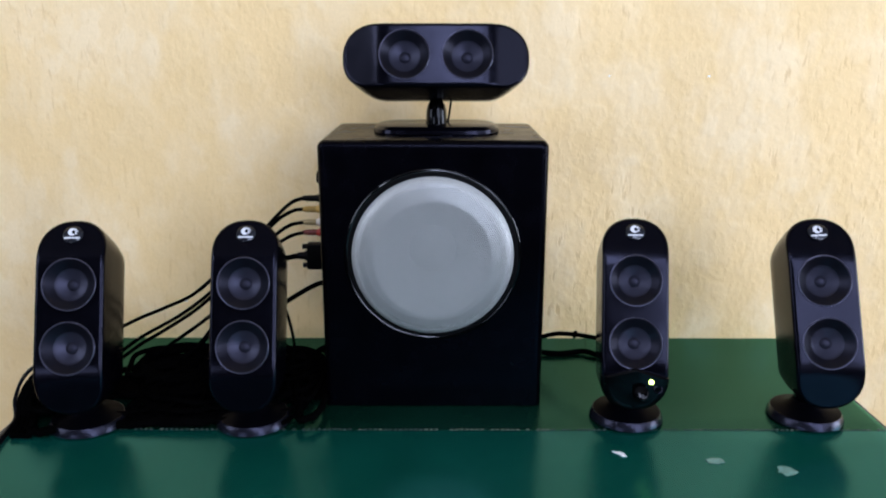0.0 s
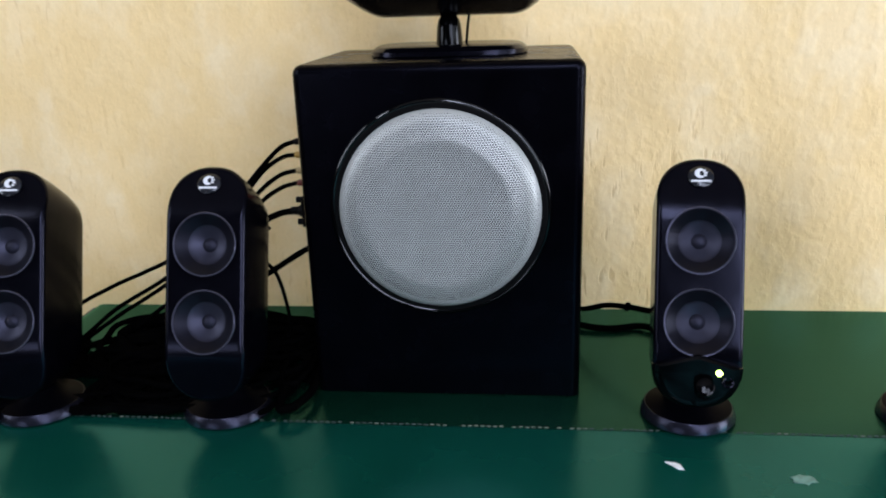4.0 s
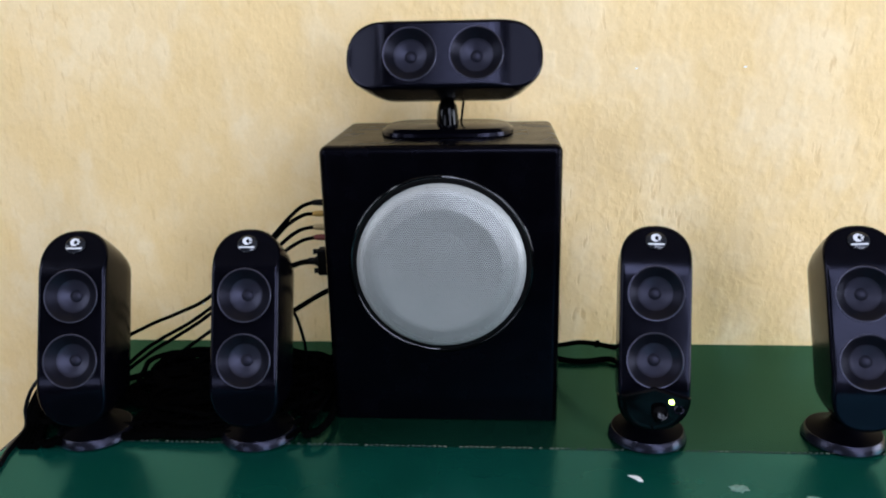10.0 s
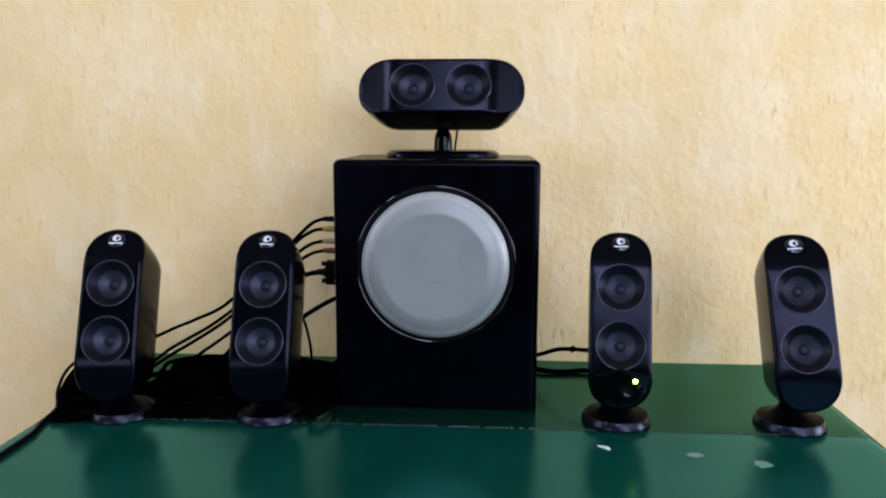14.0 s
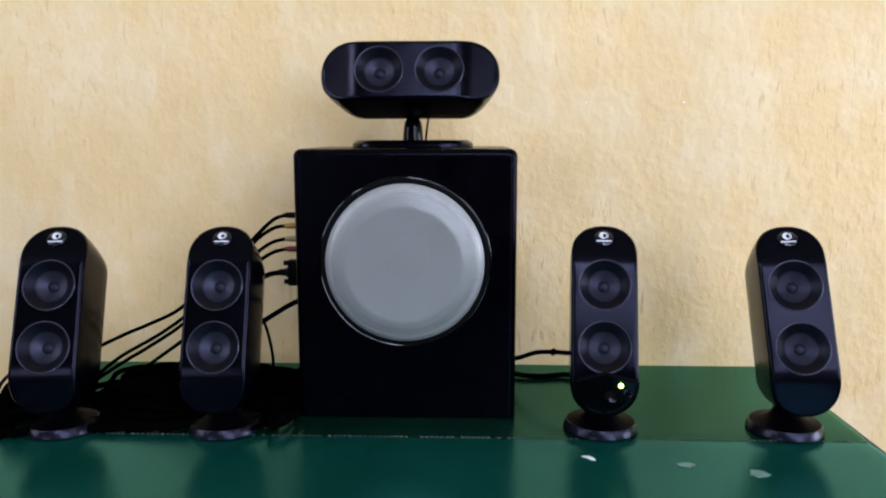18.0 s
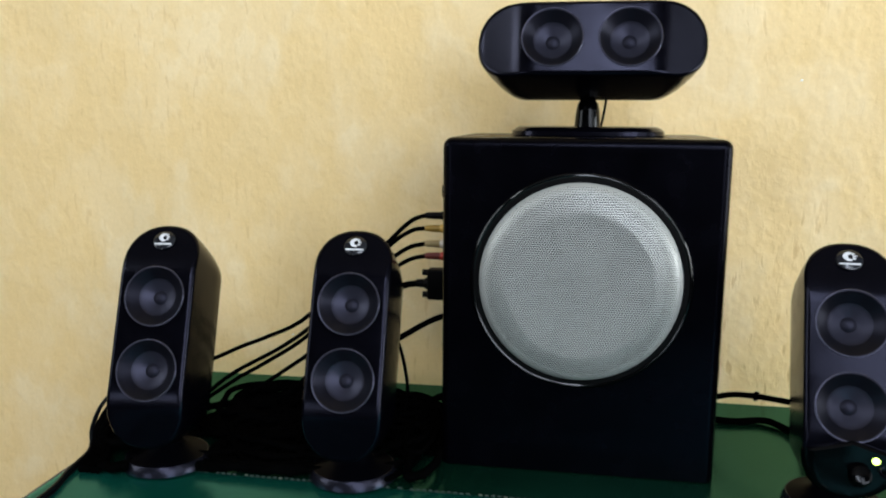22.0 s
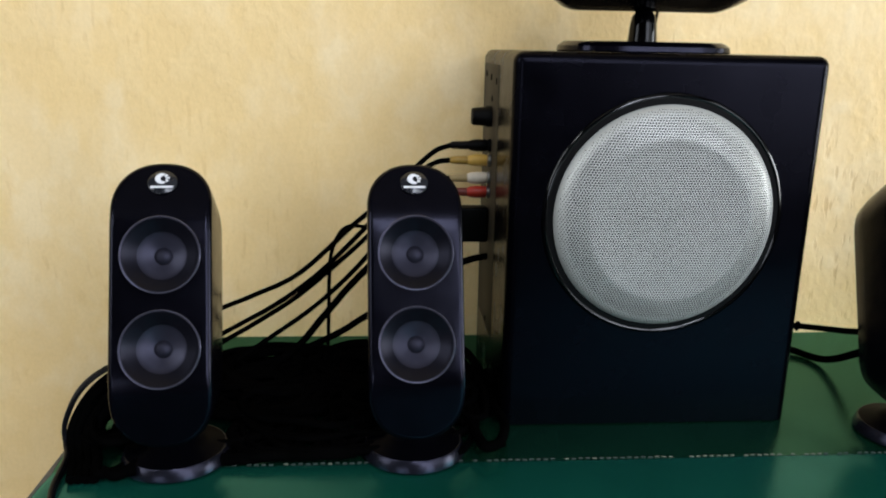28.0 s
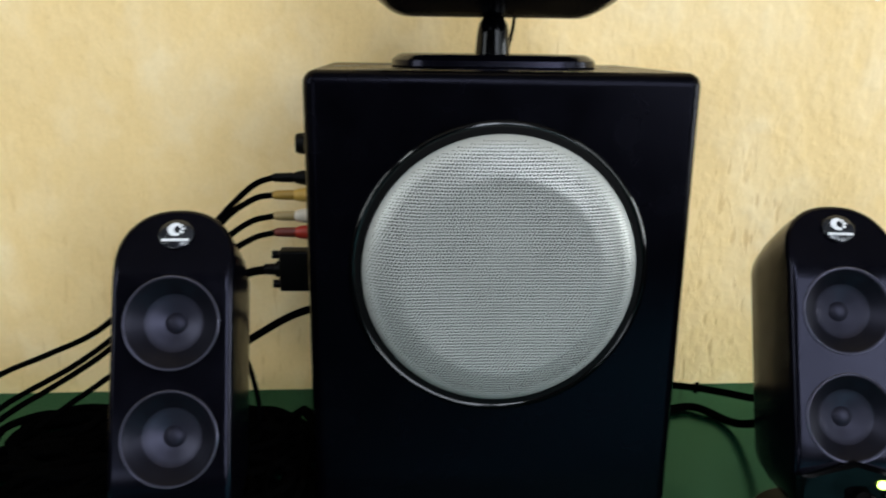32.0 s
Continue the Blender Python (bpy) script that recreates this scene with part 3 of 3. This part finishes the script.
def perforated_sheet(radius, pitch, hole):
    """Six-sided cells round holes in staggered rows, out to a radius."""
    verts, faces, known = [], [], {}

    def vert(x, y):
        key = (round(x * 1e6), round(y * 1e6))
        if key not in known:
            known[key] = len(verts)
            verts.append((x, y, dish(math.hypot(x, y))))
        return known[key]

    def inside(x, y):
        k = min(1.0, radius / max(math.hypot(x, y), 1e-9))
        return x * k, y * k

    rise, out = pitch * math.sqrt(3) / 2, pitch / math.sqrt(3)
    rows = int(radius / rise) + 1
    turns = [(math.cos(radians(30 + 60 * k)), math.sin(radians(30 + 60 * k))) for k in range(6)]
    for j in range(-rows, rows + 1):
        for i in range(-rows - 2, rows + 3):
            cx, cy = (i + 0.5 * (j % 2)) * pitch, j * rise
            far = math.hypot(cx, cy)
            if far > radius + out:
                continue
            rim = [vert(*inside(cx + out * c, cy + out * q)) for c, q in turns]
            if far + hole > radius - 0.0012:
                edge = list(dict.fromkeys(rim))
                if len(edge) > 2:
                    faces.append(edge)
                continue
            slim = hole * float(np.interp(far, (0.072, 0.078), (1.0, 0.5)))
            hub = [vert(cx + slim * c, cy + slim * q) for c, q in turns]
            faces += [(rim[k], rim[(k + 1) % 6], hub[(k + 1) % 6], hub[k]) for k in range(6)]
    return verts, [], faces


sub = thing("subwoofer", "large black subwoofer box with round grey perforated grille", "subwoofer")
bm = box(-SW / 2, SW / 2 + 0.0018, SUB_FRONT, SD, 0.0012, SH)
upper = [e for e in bm.edges if max(v.co.z for v in e.verts) > 0.1]
bmesh.ops.bevel(bm, geom=upper, offset=0.0078, segments=7, profile=0.5, affect="EDGES")
me = finish(bm, "cabinet", M_CAB, False)
me = hollowed(me, [lathe([(0, -0.06), (0.0775, -0.06), (0.0775, 0.02), (0, 0.02)], 64, Matrix.Translation(G) @ FACE)])
me.materials.clear()
me.materials.append(M_CAB)
cab = new("cabinet", me)
cab.parent = sub
gm = Matrix.Translation(G) @ FACE
grille = part("grille", lathe([(0.0795, 0.001), (0.0813, 0.0012), (0.0816, 0.0024), (0.0812, 0.0033)], 96), M_GRILLE, sub, "light grey perforated metal grille", m=gm, angle=50)
sheet = bpy.data.meshes.new("mesh")
sheet.from_pydata(*perforated_sheet(0.0812, 0.0021, 0.00079))
sheet.materials.append(M_GRILLE)
sheet.shade_smooth()
ob = new("mesh", sheet)
ob.parent, ob.matrix_basis = grille, Matrix()
part("trim_ring", torus(0.0872, 0.0027, 96, 12, squash=1.2), M_TRIM, sub, "glossy black ring round the grille", m=gm @ Matrix.Translation((0, 0, -0.0012)))
part("ring_seat", lathe([(0.0868, -0.001), (0.0868, 0.0016), (0.0775, 0.0016), (0.0775, -0.03)], 72), M_RUBBER, sub, m=gm)
part("woofer_cone", lathe([(0.0774, -0.006), (0.070, -0.004), (0.062, -0.010), (0.025, -0.03), (0.022, -0.028), (0, -0.022)], 64), M_DARKCONE, sub, m=gm)
for x in (-0.09, 0.09):
    for y in (0.022, SD - 0.022):
        part("rubber_foot", lathe([(0, 0), (0.008, 0), (0.009, 0.0012), (0, 0.0013)], 20), M_RUBBER, sub, m=pose(x, y, 0))

# amplifier panel on its side: z of the sockets, from the top
PX, PY = -SW / 2, 0.1
panel = part("amplifier_panel", box(PX - 0.0006, PX + 0.004, 0.064, 0.151, 0.045, 0.271, 0.0015), M_PANEL, sub, "grey metal connector panel")
for y, z in ((0.075, 0.258), (0.105, 0.26), (0.135, 0.262), (0.098, 0.243), (0.098, 0.052), (0.14, 0.12)):
    part("screw", lathe([(0.0028, 0), (0.0026, 0.0009), (0, 0.0013)], 14), M_RUBBER, panel, m=pose(PX - 0.0005, y, z, 0, -90, 0))
part("bass_knob", lathe([(0.0088, 0.0), (0.0088, 0.004), (0.0078, 0.0055), (0.0072, 0.0148), (0.0062, 0.0166), (0, 0.0168)], 28), M_RUBBER, panel, "black bass level knob", m=pose(PX - 0.0004, PY, 0.228, 0, -90, 0))
PLUGS = [("black_plug", 0.204, M_RUBBER, "black audio plug"), ("yellow_plug", 0.1915, M_YELLOW, "yellow audio plug"), ("white_plug", 0.1765, M_WHITE, "off-white audio plug"), ("red_plug", 0.1645, M_RED, "red audio plug")]
for name, z, mat, label in PLUGS:
    part("socket", lathe([(0.0056, 0.0), (0.0056, 0.0022), (0.0042, 0.0028), (0, 0.0028)], 20), M_STEEL if name != "black_plug" else M_RUBBER, panel, m=pose(PX - 0.0004, PY, z, 0, -90, 0))


# ---- cables and plugs ----
def cable_run(name, label, points, r, category="cable", group="cables behind the speakers"):
    ob = thing(name, label, category, group=group)
    part("cord", tube(points, r), M_CABLE, ob)
    return ob


def plug_on(ob, name, z, mat, label, boot):
    body = part(name, lathe([(0, 0.0), (0.0044, 0.0), (0.0050, 0.002), (0.0051, 0.009), (0.0046, 0.013), (0.0034, 0.0165), (0, 0.0167)], 24), mat, ob, label, m=pose(PX - 0.0032, PY, z, 0, -90, 0))
    part("boot", lathe([(0, 0.0155), (0.0034, 0.0155), (0.0036, 0.018), (0.0033, 0.026), (0.0031, 0.0295), (0.0024, 0.0312), (0, 0.0314)], 20), boot, body, "darker flexible boot")
    part("plug_tip", lathe([(0.0038, 0), (0.0038, 0.003), (0, 0.003)], 20), M_STEEL, ob, m=pose(PX - 0.0006, PY, z, 0, -90, 0))


RUNS = [
    (0.0022, [(-0.147, 0.1, 0.204), (-0.160, 0.1, 0.199), (-0.176, 0.1, 0.185), (-0.203, 0.1, 0.157), (-0.228, 0.1, 0.136), (-0.275, 0.1, 0.093), (-0.315, 0.1, 0.073), (-0.350, 0.1, 0.058), (-0.395, 0.09, 0.034), (-0.41, 0.06, 0.004), (-0.40, 0.0, 0.003)]),
    (0.0022, [(-0.147, 0.1, 0.1915), (-0.160, 0.1, 0.189), (-0.180, 0.1, 0.176), (-0.205, 0.1, 0.148), (-0.228, 0.1, 0.123), (-0.262, 0.1, 0.09), (-0.299, 0.1, 0.063), (-0.351, 0.1, 0.033), (-0.385, 0.09, 0.006), (-0.39, 0.03, 0.003)]),
    (0.0022, [(-0.147, 0.1, 0.1765), (-0.165, 0.105, 0.171), (-0.185, 0.105, 0.157), (-0.21, 0.105, 0.131), (-0.24, 0.105, 0.103), (-0.28, 0.105, 0.069), (-0.32, 0.105, 0.043), (-0.352, 0.1, 0.024), (-0.38, 0.06, 0.004), (-0.36, 0.01, 0.003)]),
    (0.0022, [(-0.147, 0.1, 0.1645), (-0.165, 0.1, 0.159), (-0.19, 0.1, 0.141), (-0.225, 0.1, 0.099), (-0.264, 0.1, 0.062), (-0.308, 0.1, 0.03), (-0.345, 0.09, 0.004), (-0.35, 0.04, 0.003)]),
    (0.0032, [(-0.150, 0.1, 0.137), (-0.168, 0.1, 0.134), (-0.19, 0.1, 0.122), (-0.226, 0.1, 0.088), (-0.255, 0.1, 0.054), (-0.28, 0.1, 0.024), (-0.31, 0.09, 0.004), (-0.33, 0.05, 0.0035)]),
    (0.0030, [(-0.113, 0.1, 0.108), (-0.128, 0.1, 0.105), (-0.147, 0.1, 0.0965), (-0.185, 0.1, 0.073), (-0.218, 0.1, 0.054), (-0.245, 0.1, 0.037), (-0.29, 0.1, 0.016), (-0.34, 0.08, 0.004), (-0.37, 0.02, 0.0035)]),
]
LABELS = ["black audio cable with black plug", "black audio cable with yellow plug", "black audio cable with off-white plug", "black audio cable with red plug", "thick black multi-pin control cable", "thick black power cable"]
runs = []
for (r, pts), label in zip(RUNS, LABELS):
    runs.append(cable_run("audio_cable", label, pts, r))
for ob, (name, z, mat, label), boot in zip(runs, PLUGS, (M_RUBBER, M_MUSTARD, M_TAN, M_MAROON)):
    plug_on(ob, name, z, mat, label, boot)
block = part("multi_pin_plug", box(-0.1445, -0.1145, 0.0925, 0.1075, 0.122, 0.152, 0.002, 3), M_RUBBER, runs[4], "black multi-pin connector block")
part("strain_relief", lathe([(0, 0), (0.0062, 0), (0.0056, 0.003), (0.0042, 0.0045), (0.0038, 0.012), (0, 0.0122)], 20), M_RUBBER, runs[4], m=pose(-0.144, 0.1, 0.137, 0, -90, 0))
for z in (0.126, 0.148):
    part("thumbscrew", lathe([(0, 0), (0.0026, 0), (0.0030, 0.0012), (0.0030, 0.0055), (0, 0.0058)], 14), M_RUBBER, runs[4], m=pose(-0.1443, 0.1, z, 0, -90, 0))
cable_run("loose_cable", "thin black cable looping up and down behind the speakers", [(-0.19, 0.13, 0.110), (-0.212, 0.14, 0.122), (-0.237, 0.15, 0.122), (-0.250, 0.15, 0.101), (-0.2535, 0.15, 0.070), (-0.2545, 0.15, 0.036), (-0.258, 0.135, 0.003), (-0.285, 0.11, 0.002)], 0.0018)
cable_run("loose_cable", "thin black cable drooping beside the subwoofer", [(-0.20, 0.075, 0.086), (-0.182, 0.073, 0.094), (-0.169, 0.073, 0.084), (-0.1615, 0.073, 0.056), (-0.160, 0.073, 0.030), (-0.168, 0.07, 0.003), (-0.19, 0.06, 0.002)], 0.0018)
# slack lying on the table behind the two speakers, extra coils added for the shade there
rng = random.Random(4)
for k in range(46):
    cx, cy = -0.325 + 0.0046 * k + 0.012 * rng.uniform(-1, 1), 0.032 + 0.062 * rng.uniform(-1, 1)
    ra, rb = min(rng.uniform(0.035, 0.06), max(0.012, -0.13 - cx)), rng.uniform(0.03, 0.05)
    pts, a0 = [], rng.uniform(0, 6)
    for i in range(15):
        a = a0 + i * 0.62
        w = 1 + 0.12 * rng.uniform(-1, 1)
        pts.append((cx + ra * w * math.cos(a), max(-0.055, min(cy + rb * w * math.sin(a), WALL_Y - 0.045)), 0.003 + 0.0024 * (k % 6) + 0.001 * rng.random()))
    cable_run("slack_cable", "coil of slack black cable, packed densely to fill the shaded table", pts, rng.choice((0.0024, 0.003, 0.0036)), group="slack cable on the table")

# and further back, towards the wall, coils added to darken the table
for k in range(16):
    cx, cy = -0.315 + 0.0105 * k, 0.112 + 0.018 * rng.uniform(-1, 1)
    ra, rb = min(rng.uniform(0.03, 0.05), max(0.012, -0.128 - cx)), rng.uniform(0.018, 0.03)
    pts, a0 = [], rng.uniform(0, 6)
    for i in range(13):
        a = a0 + i * 0.62
        w = 1 + 0.14 * rng.uniform(-1, 1)
        pts.append((cx + ra * w * math.cos(a), min(cy + rb * w * math.sin(a), WALL_Y - 0.042), 0.003 + 0.003 * (k % 3) + 0.001 * rng.random()))
    cable_run("slack_cable", "coil of slack black cable added to darken the table towards the wall", pts, rng.choice((0.0024, 0.003)), group="slack cable on the table")

# more slack gathered against the left table edge
for k in range(14):
    cx, cy = -0.388 + 0.008 * rng.uniform(-1, 1), 0.05 - 0.0075 * k
    pts, a0 = [], rng.uniform(0, 6)
    for i in range(13):
        a = a0 + i * 0.62
        w = 1 + 0.15 * rng.uniform(-1, 1)
        pts.append((max(cx + 0.019 * w * math.cos(a), -0.42), cy + 0.032 * w * math.sin(a), 0.003 + 0.0042 * (k % 6) + 0.001 * rng.random()))
    cable_run("slack_cable", "coil of slack black cable at the table edge", pts, rng.choice((0.0026, 0.0032)), group="slack cable on the table")


def flex(name, label, points):
    """Twin-core mains flex."""
    ob = thing(name, label, "cable", group="cables behind the speakers")
    part("core", tube(points, 0.0018, side=-0.0017), M_FLEX, ob)
    part("core", tube(points, 0.0018, side=0.0017), M_FLEX, ob)
    return ob


flex("mains_flex", "black twin-core flex arching beside the speaker and along the table edge", [(-0.375, 0.02, 0.03), (-0.392, -0.01, 0.055), (-0.405, -0.02, 0.054), (-0.418, -0.028, 0.042), (-0.428, -0.03, 0.02), (-0.427, -0.034, 0.006), (-0.421, -0.05, 0.003), (-0.416, -0.085, 0.0025), (-0.409, -0.115, 0.0025), (-0.408, -0.16, 0.0025), (-0.409, -0.26, 0.0025), (-0.41, -0.39, 0.003)])
cable_run("loose_cable", "black cable arching down beside the speaker", [(-0.37, 0.03, 0.012), (-0.388, -0.012, 0.04), (-0.40, -0.025, 0.045), (-0.412, -0.03, 0.032), (-0.421, -0.028, 0.012), (-0.424, -0.015, 0.003), (-0.424, 0.03, 0.003), (-0.405, 0.08, 0.003)], 0.0026)
for d in (0.004, 0.009, 0.014, 0.019):
    arch = [(-0.372 + 0.3 * d, 0.022, 0.026), (-0.392 + 0.6 * d, -0.010, 0.053 - 0.4 * d), (-0.405 + 0.8 * d, -0.020, 0.050 - 0.5 * d), (-0.417 + d, -0.028, 0.038 - 0.4 * d), (-0.426 + 1.1 * d, -0.033, 0.019), (-0.425 + d, -0.038, 0.0065), (-0.419 + d, -0.053, 0.0036), (-0.412 + d, -0.078, 0.0035)]
    cable_run("loose_cable", "black cable bundled in an arch beside the speaker", arch, 0.0033)
cable_run("loose_cable", "black cable lying along the table edge", [(-0.41, 0.12, 0.003), (-0.42, 0.06, 0.003), (-0.4245, 0.02, 0.003), (-0.425, -0.01, 0.008), (-0.42, -0.03, 0.014), (-0.405, -0.04, 0.01), (-0.388, -0.03, 0.004)], 0.0024)
# between the subwoofer and the powered satellite
tied = cable_run("speaker_cable", "black cable with a tie running to the powered speaker", [(0.09, 0.1745, 0.012), (0.116, 0.135, 0.024), (0.128, 0.113, 0.033), (0.145, 0.095, 0.044), (0.162, 0.078, 0.0495), (0.177, 0.06, 0.0535), (0.19, 0.042, 0.0575), (0.199, 0.02, 0.066)], 0.0027)
part("tie", torus(0.0031, 0.0015, 16, 8), M_CABLE, tied, m=pose(0.1625, 0.0776, 0.0497, 0, 90, -45))
cable_run("speaker_cable", "black cable running low to the powered speaker", [(0.09, 0.175, 0.005), (0.124, 0.14, 0.004), (0.155, 0.134, 0.003), (0.188, 0.138, 0.004), (0.208, 0.10, 0.008), (0.204, 0.025, 0.05)], 0.0033)

# ---- centre loudspeaker ----
cen = thing("centre_speaker", "black pill-shaped centre loudspeaker on a stand on the subwoofer", "loudspeaker", pose(0.0035, 0.083, SH))


def plate():
    bm = bmesh.new()
    right = stadium(0.134, 0.09, 14, 4, 2.6)
    loop = right + [(-x, s) for x, s in right[::-1][1:-1]]
    rings = [[bm.verts.new((s * (1 - 2 * i / 0.134), x * (1 - 2 * i / 0.09), z)) for x, s in loop] for z, i in ((0.0, 0.001), (0.001, 0), (0.0045, 0.0005), (0.0072, 0.004), (0.0082, 0.0065))]
    for a, b in zip(rings, rings[1:]):
        for k in range(len(loop)):
            bm.faces.new((a[k], a[(k + 1) % len(loop)], b[(k + 1) % len(loop)], b[k]))
    bm.faces.new(rings[0])
    bm.faces.new(rings[-1])
    return bm


part("stand_plate", plate(), M_BLACK, cen, m=pose(0, 0, 0))
stem = part("stand_stem", lathe([(0, 0.007), (0.0116, 0.007), (0.0113, 0.011), (0.0104, 0.022), (0.0091, 0.0280), (0.0064, 0.0318), (0, 0.0332)], 32), M_GLOSS, cen, "glossy rounded stem", m=pose(0, 0.0, 0))
part("ball_joint", lathe([(0, 0.030), (0.0046, 0.0315), (0.0050, 0.0345), (0.0085, 0.0400), (0.011, 0.048), (0, 0.05)], 28), M_RUBBER, cen, m=pose(0, 0.0, 0))
tilt = pose(0, -0.055, 0.0812, -18, 0, 0) @ pose(0, 0, 0, 0, 90, 0)
cab = new("cabinet", CABINET)
cab.parent, cab.matrix_basis = cen, tilt
for s in (SP_GAP + 0.0008, -SP_GAP - 0.0008):
    add_driver(cab, s)
cable_run("thin_cable", "thin black cable behind the stand of the centre speaker", [(0.021, 0.098, 0.345), (0.0205, 0.1, 0.322), (0.018, 0.1, 0.302), (0.015, 0.115, 0.2885), (0.005, 0.155, 0.281), (0.0, 0.17, 0.274), (0.0, 0.174, 0.2)], 0.0012)

# ---- marks on table and wall ----
def blot(name, x, y, size, z, mat, label, category, seed, n=12, jag=0.35, wall=False):
    r = random.Random(seed)
    bm = bmesh.new()
    ring = [(size * (1 + jag * r.uniform(-1, 1)) * math.cos(2 * math.pi * k / n), size * 0.7 * (1 + jag * r.uniform(-1, 1)) * math.sin(2 * math.pi * k / n)) for k in range(n)]
    low = [bm.verts.new((x + u, z if wall else y + v, y + v if wall else z)) for u, v in ring]
    hi = [bm.verts.new((x + u * 0.8, z - 0.0004 if wall else y + v * 0.8, y + v * 0.8 if wall else z + 0.0004)) for u, v in ring]
    for k in range(n):
        bm.faces.new((low[k], low[(k + 1) % n], hi[(k + 1) % n], hi[k]))
    bm.faces.new(hi)
    return whole(name, bm, mat, label, category, smooth=False)


chip = [(-0.0075, 0.0050), (-0.0005, 0.0046), (0.0035, 0.0022), (0.0052, -0.0048), (0.0010, -0.0040), (-0.0025, 0.0002)]
bm = bmesh.new()
low = [bm.verts.new((0.178 + u, -0.106 + v, 0.0002)) for u, v in chip]
top = [bm.verts.new((0.178 + u * 0.93, -0.106 + v * 0.93, 0.0008)) for u, v in chip]
for k in range(len(chip)):
    bm.faces.new((low[k], low[(k + 1) % len(chip)], top[(k + 1) % len(chip)], top[k]))
bm.faces.new(top)
whole("paint_fleck", bm, M_FLECK, "chipped white fleck on the green table", "paint fleck", smooth=False)
blot("scuff_mark", 0.262, -0.118, 0.0085, 0.0002, M_SMEAR, "pale scuff on the green table", "scuff", 5, 16, 0.3)
blot("scuff_mark", 0.322, -0.134, 0.011, 0.0002, M_SMEAR, "pale scuff on the green table", "scuff", 8, 16, 0.45)
for x, z, s in ((0.33, 0.335, 0.0022), (0.21, 0.335, 0.0016), (-0.32, 0.05, 0.0015)):
    blot("plaster_nib", x, z, s, WALL_Y + 0.0002, M_FLECK, "tiny pale nib on the yellow wall", "plaster nib", int(100 * x) + 90, 8, 0.3, wall=True)

# ---- stitches along the seam ----
st = bmesh.new()
box(-0.0017, 0.0017, -0.0006, 0.0006, -0.0006, 0.0006, 0.0004, 1, bm=st)
STITCH = finish(st, "stitch", M_THREAD)
DARK_STITCH = STITCH.copy()
DARK_STITCH.materials[0] = M_THREAD_DARK
x = TAB_L + 0.012
sr = random.Random(9)
while x < TAB_R - 0.012:
    if sr.random() > 0.12:
        ob = new("stitch", STITCH if -0.01 < x < 0.12 or sr.random() < 0.1 else DARK_STITCH)
        ob.parent = table
        ob.matrix_basis = pose(x, SEAM_Y + 0.0016 + 0.0004 * sr.uniform(-1, 1), -FLOOR_Z - 0.0009, 0, 0, sr.uniform(-7, 7))
    x += 0.0051
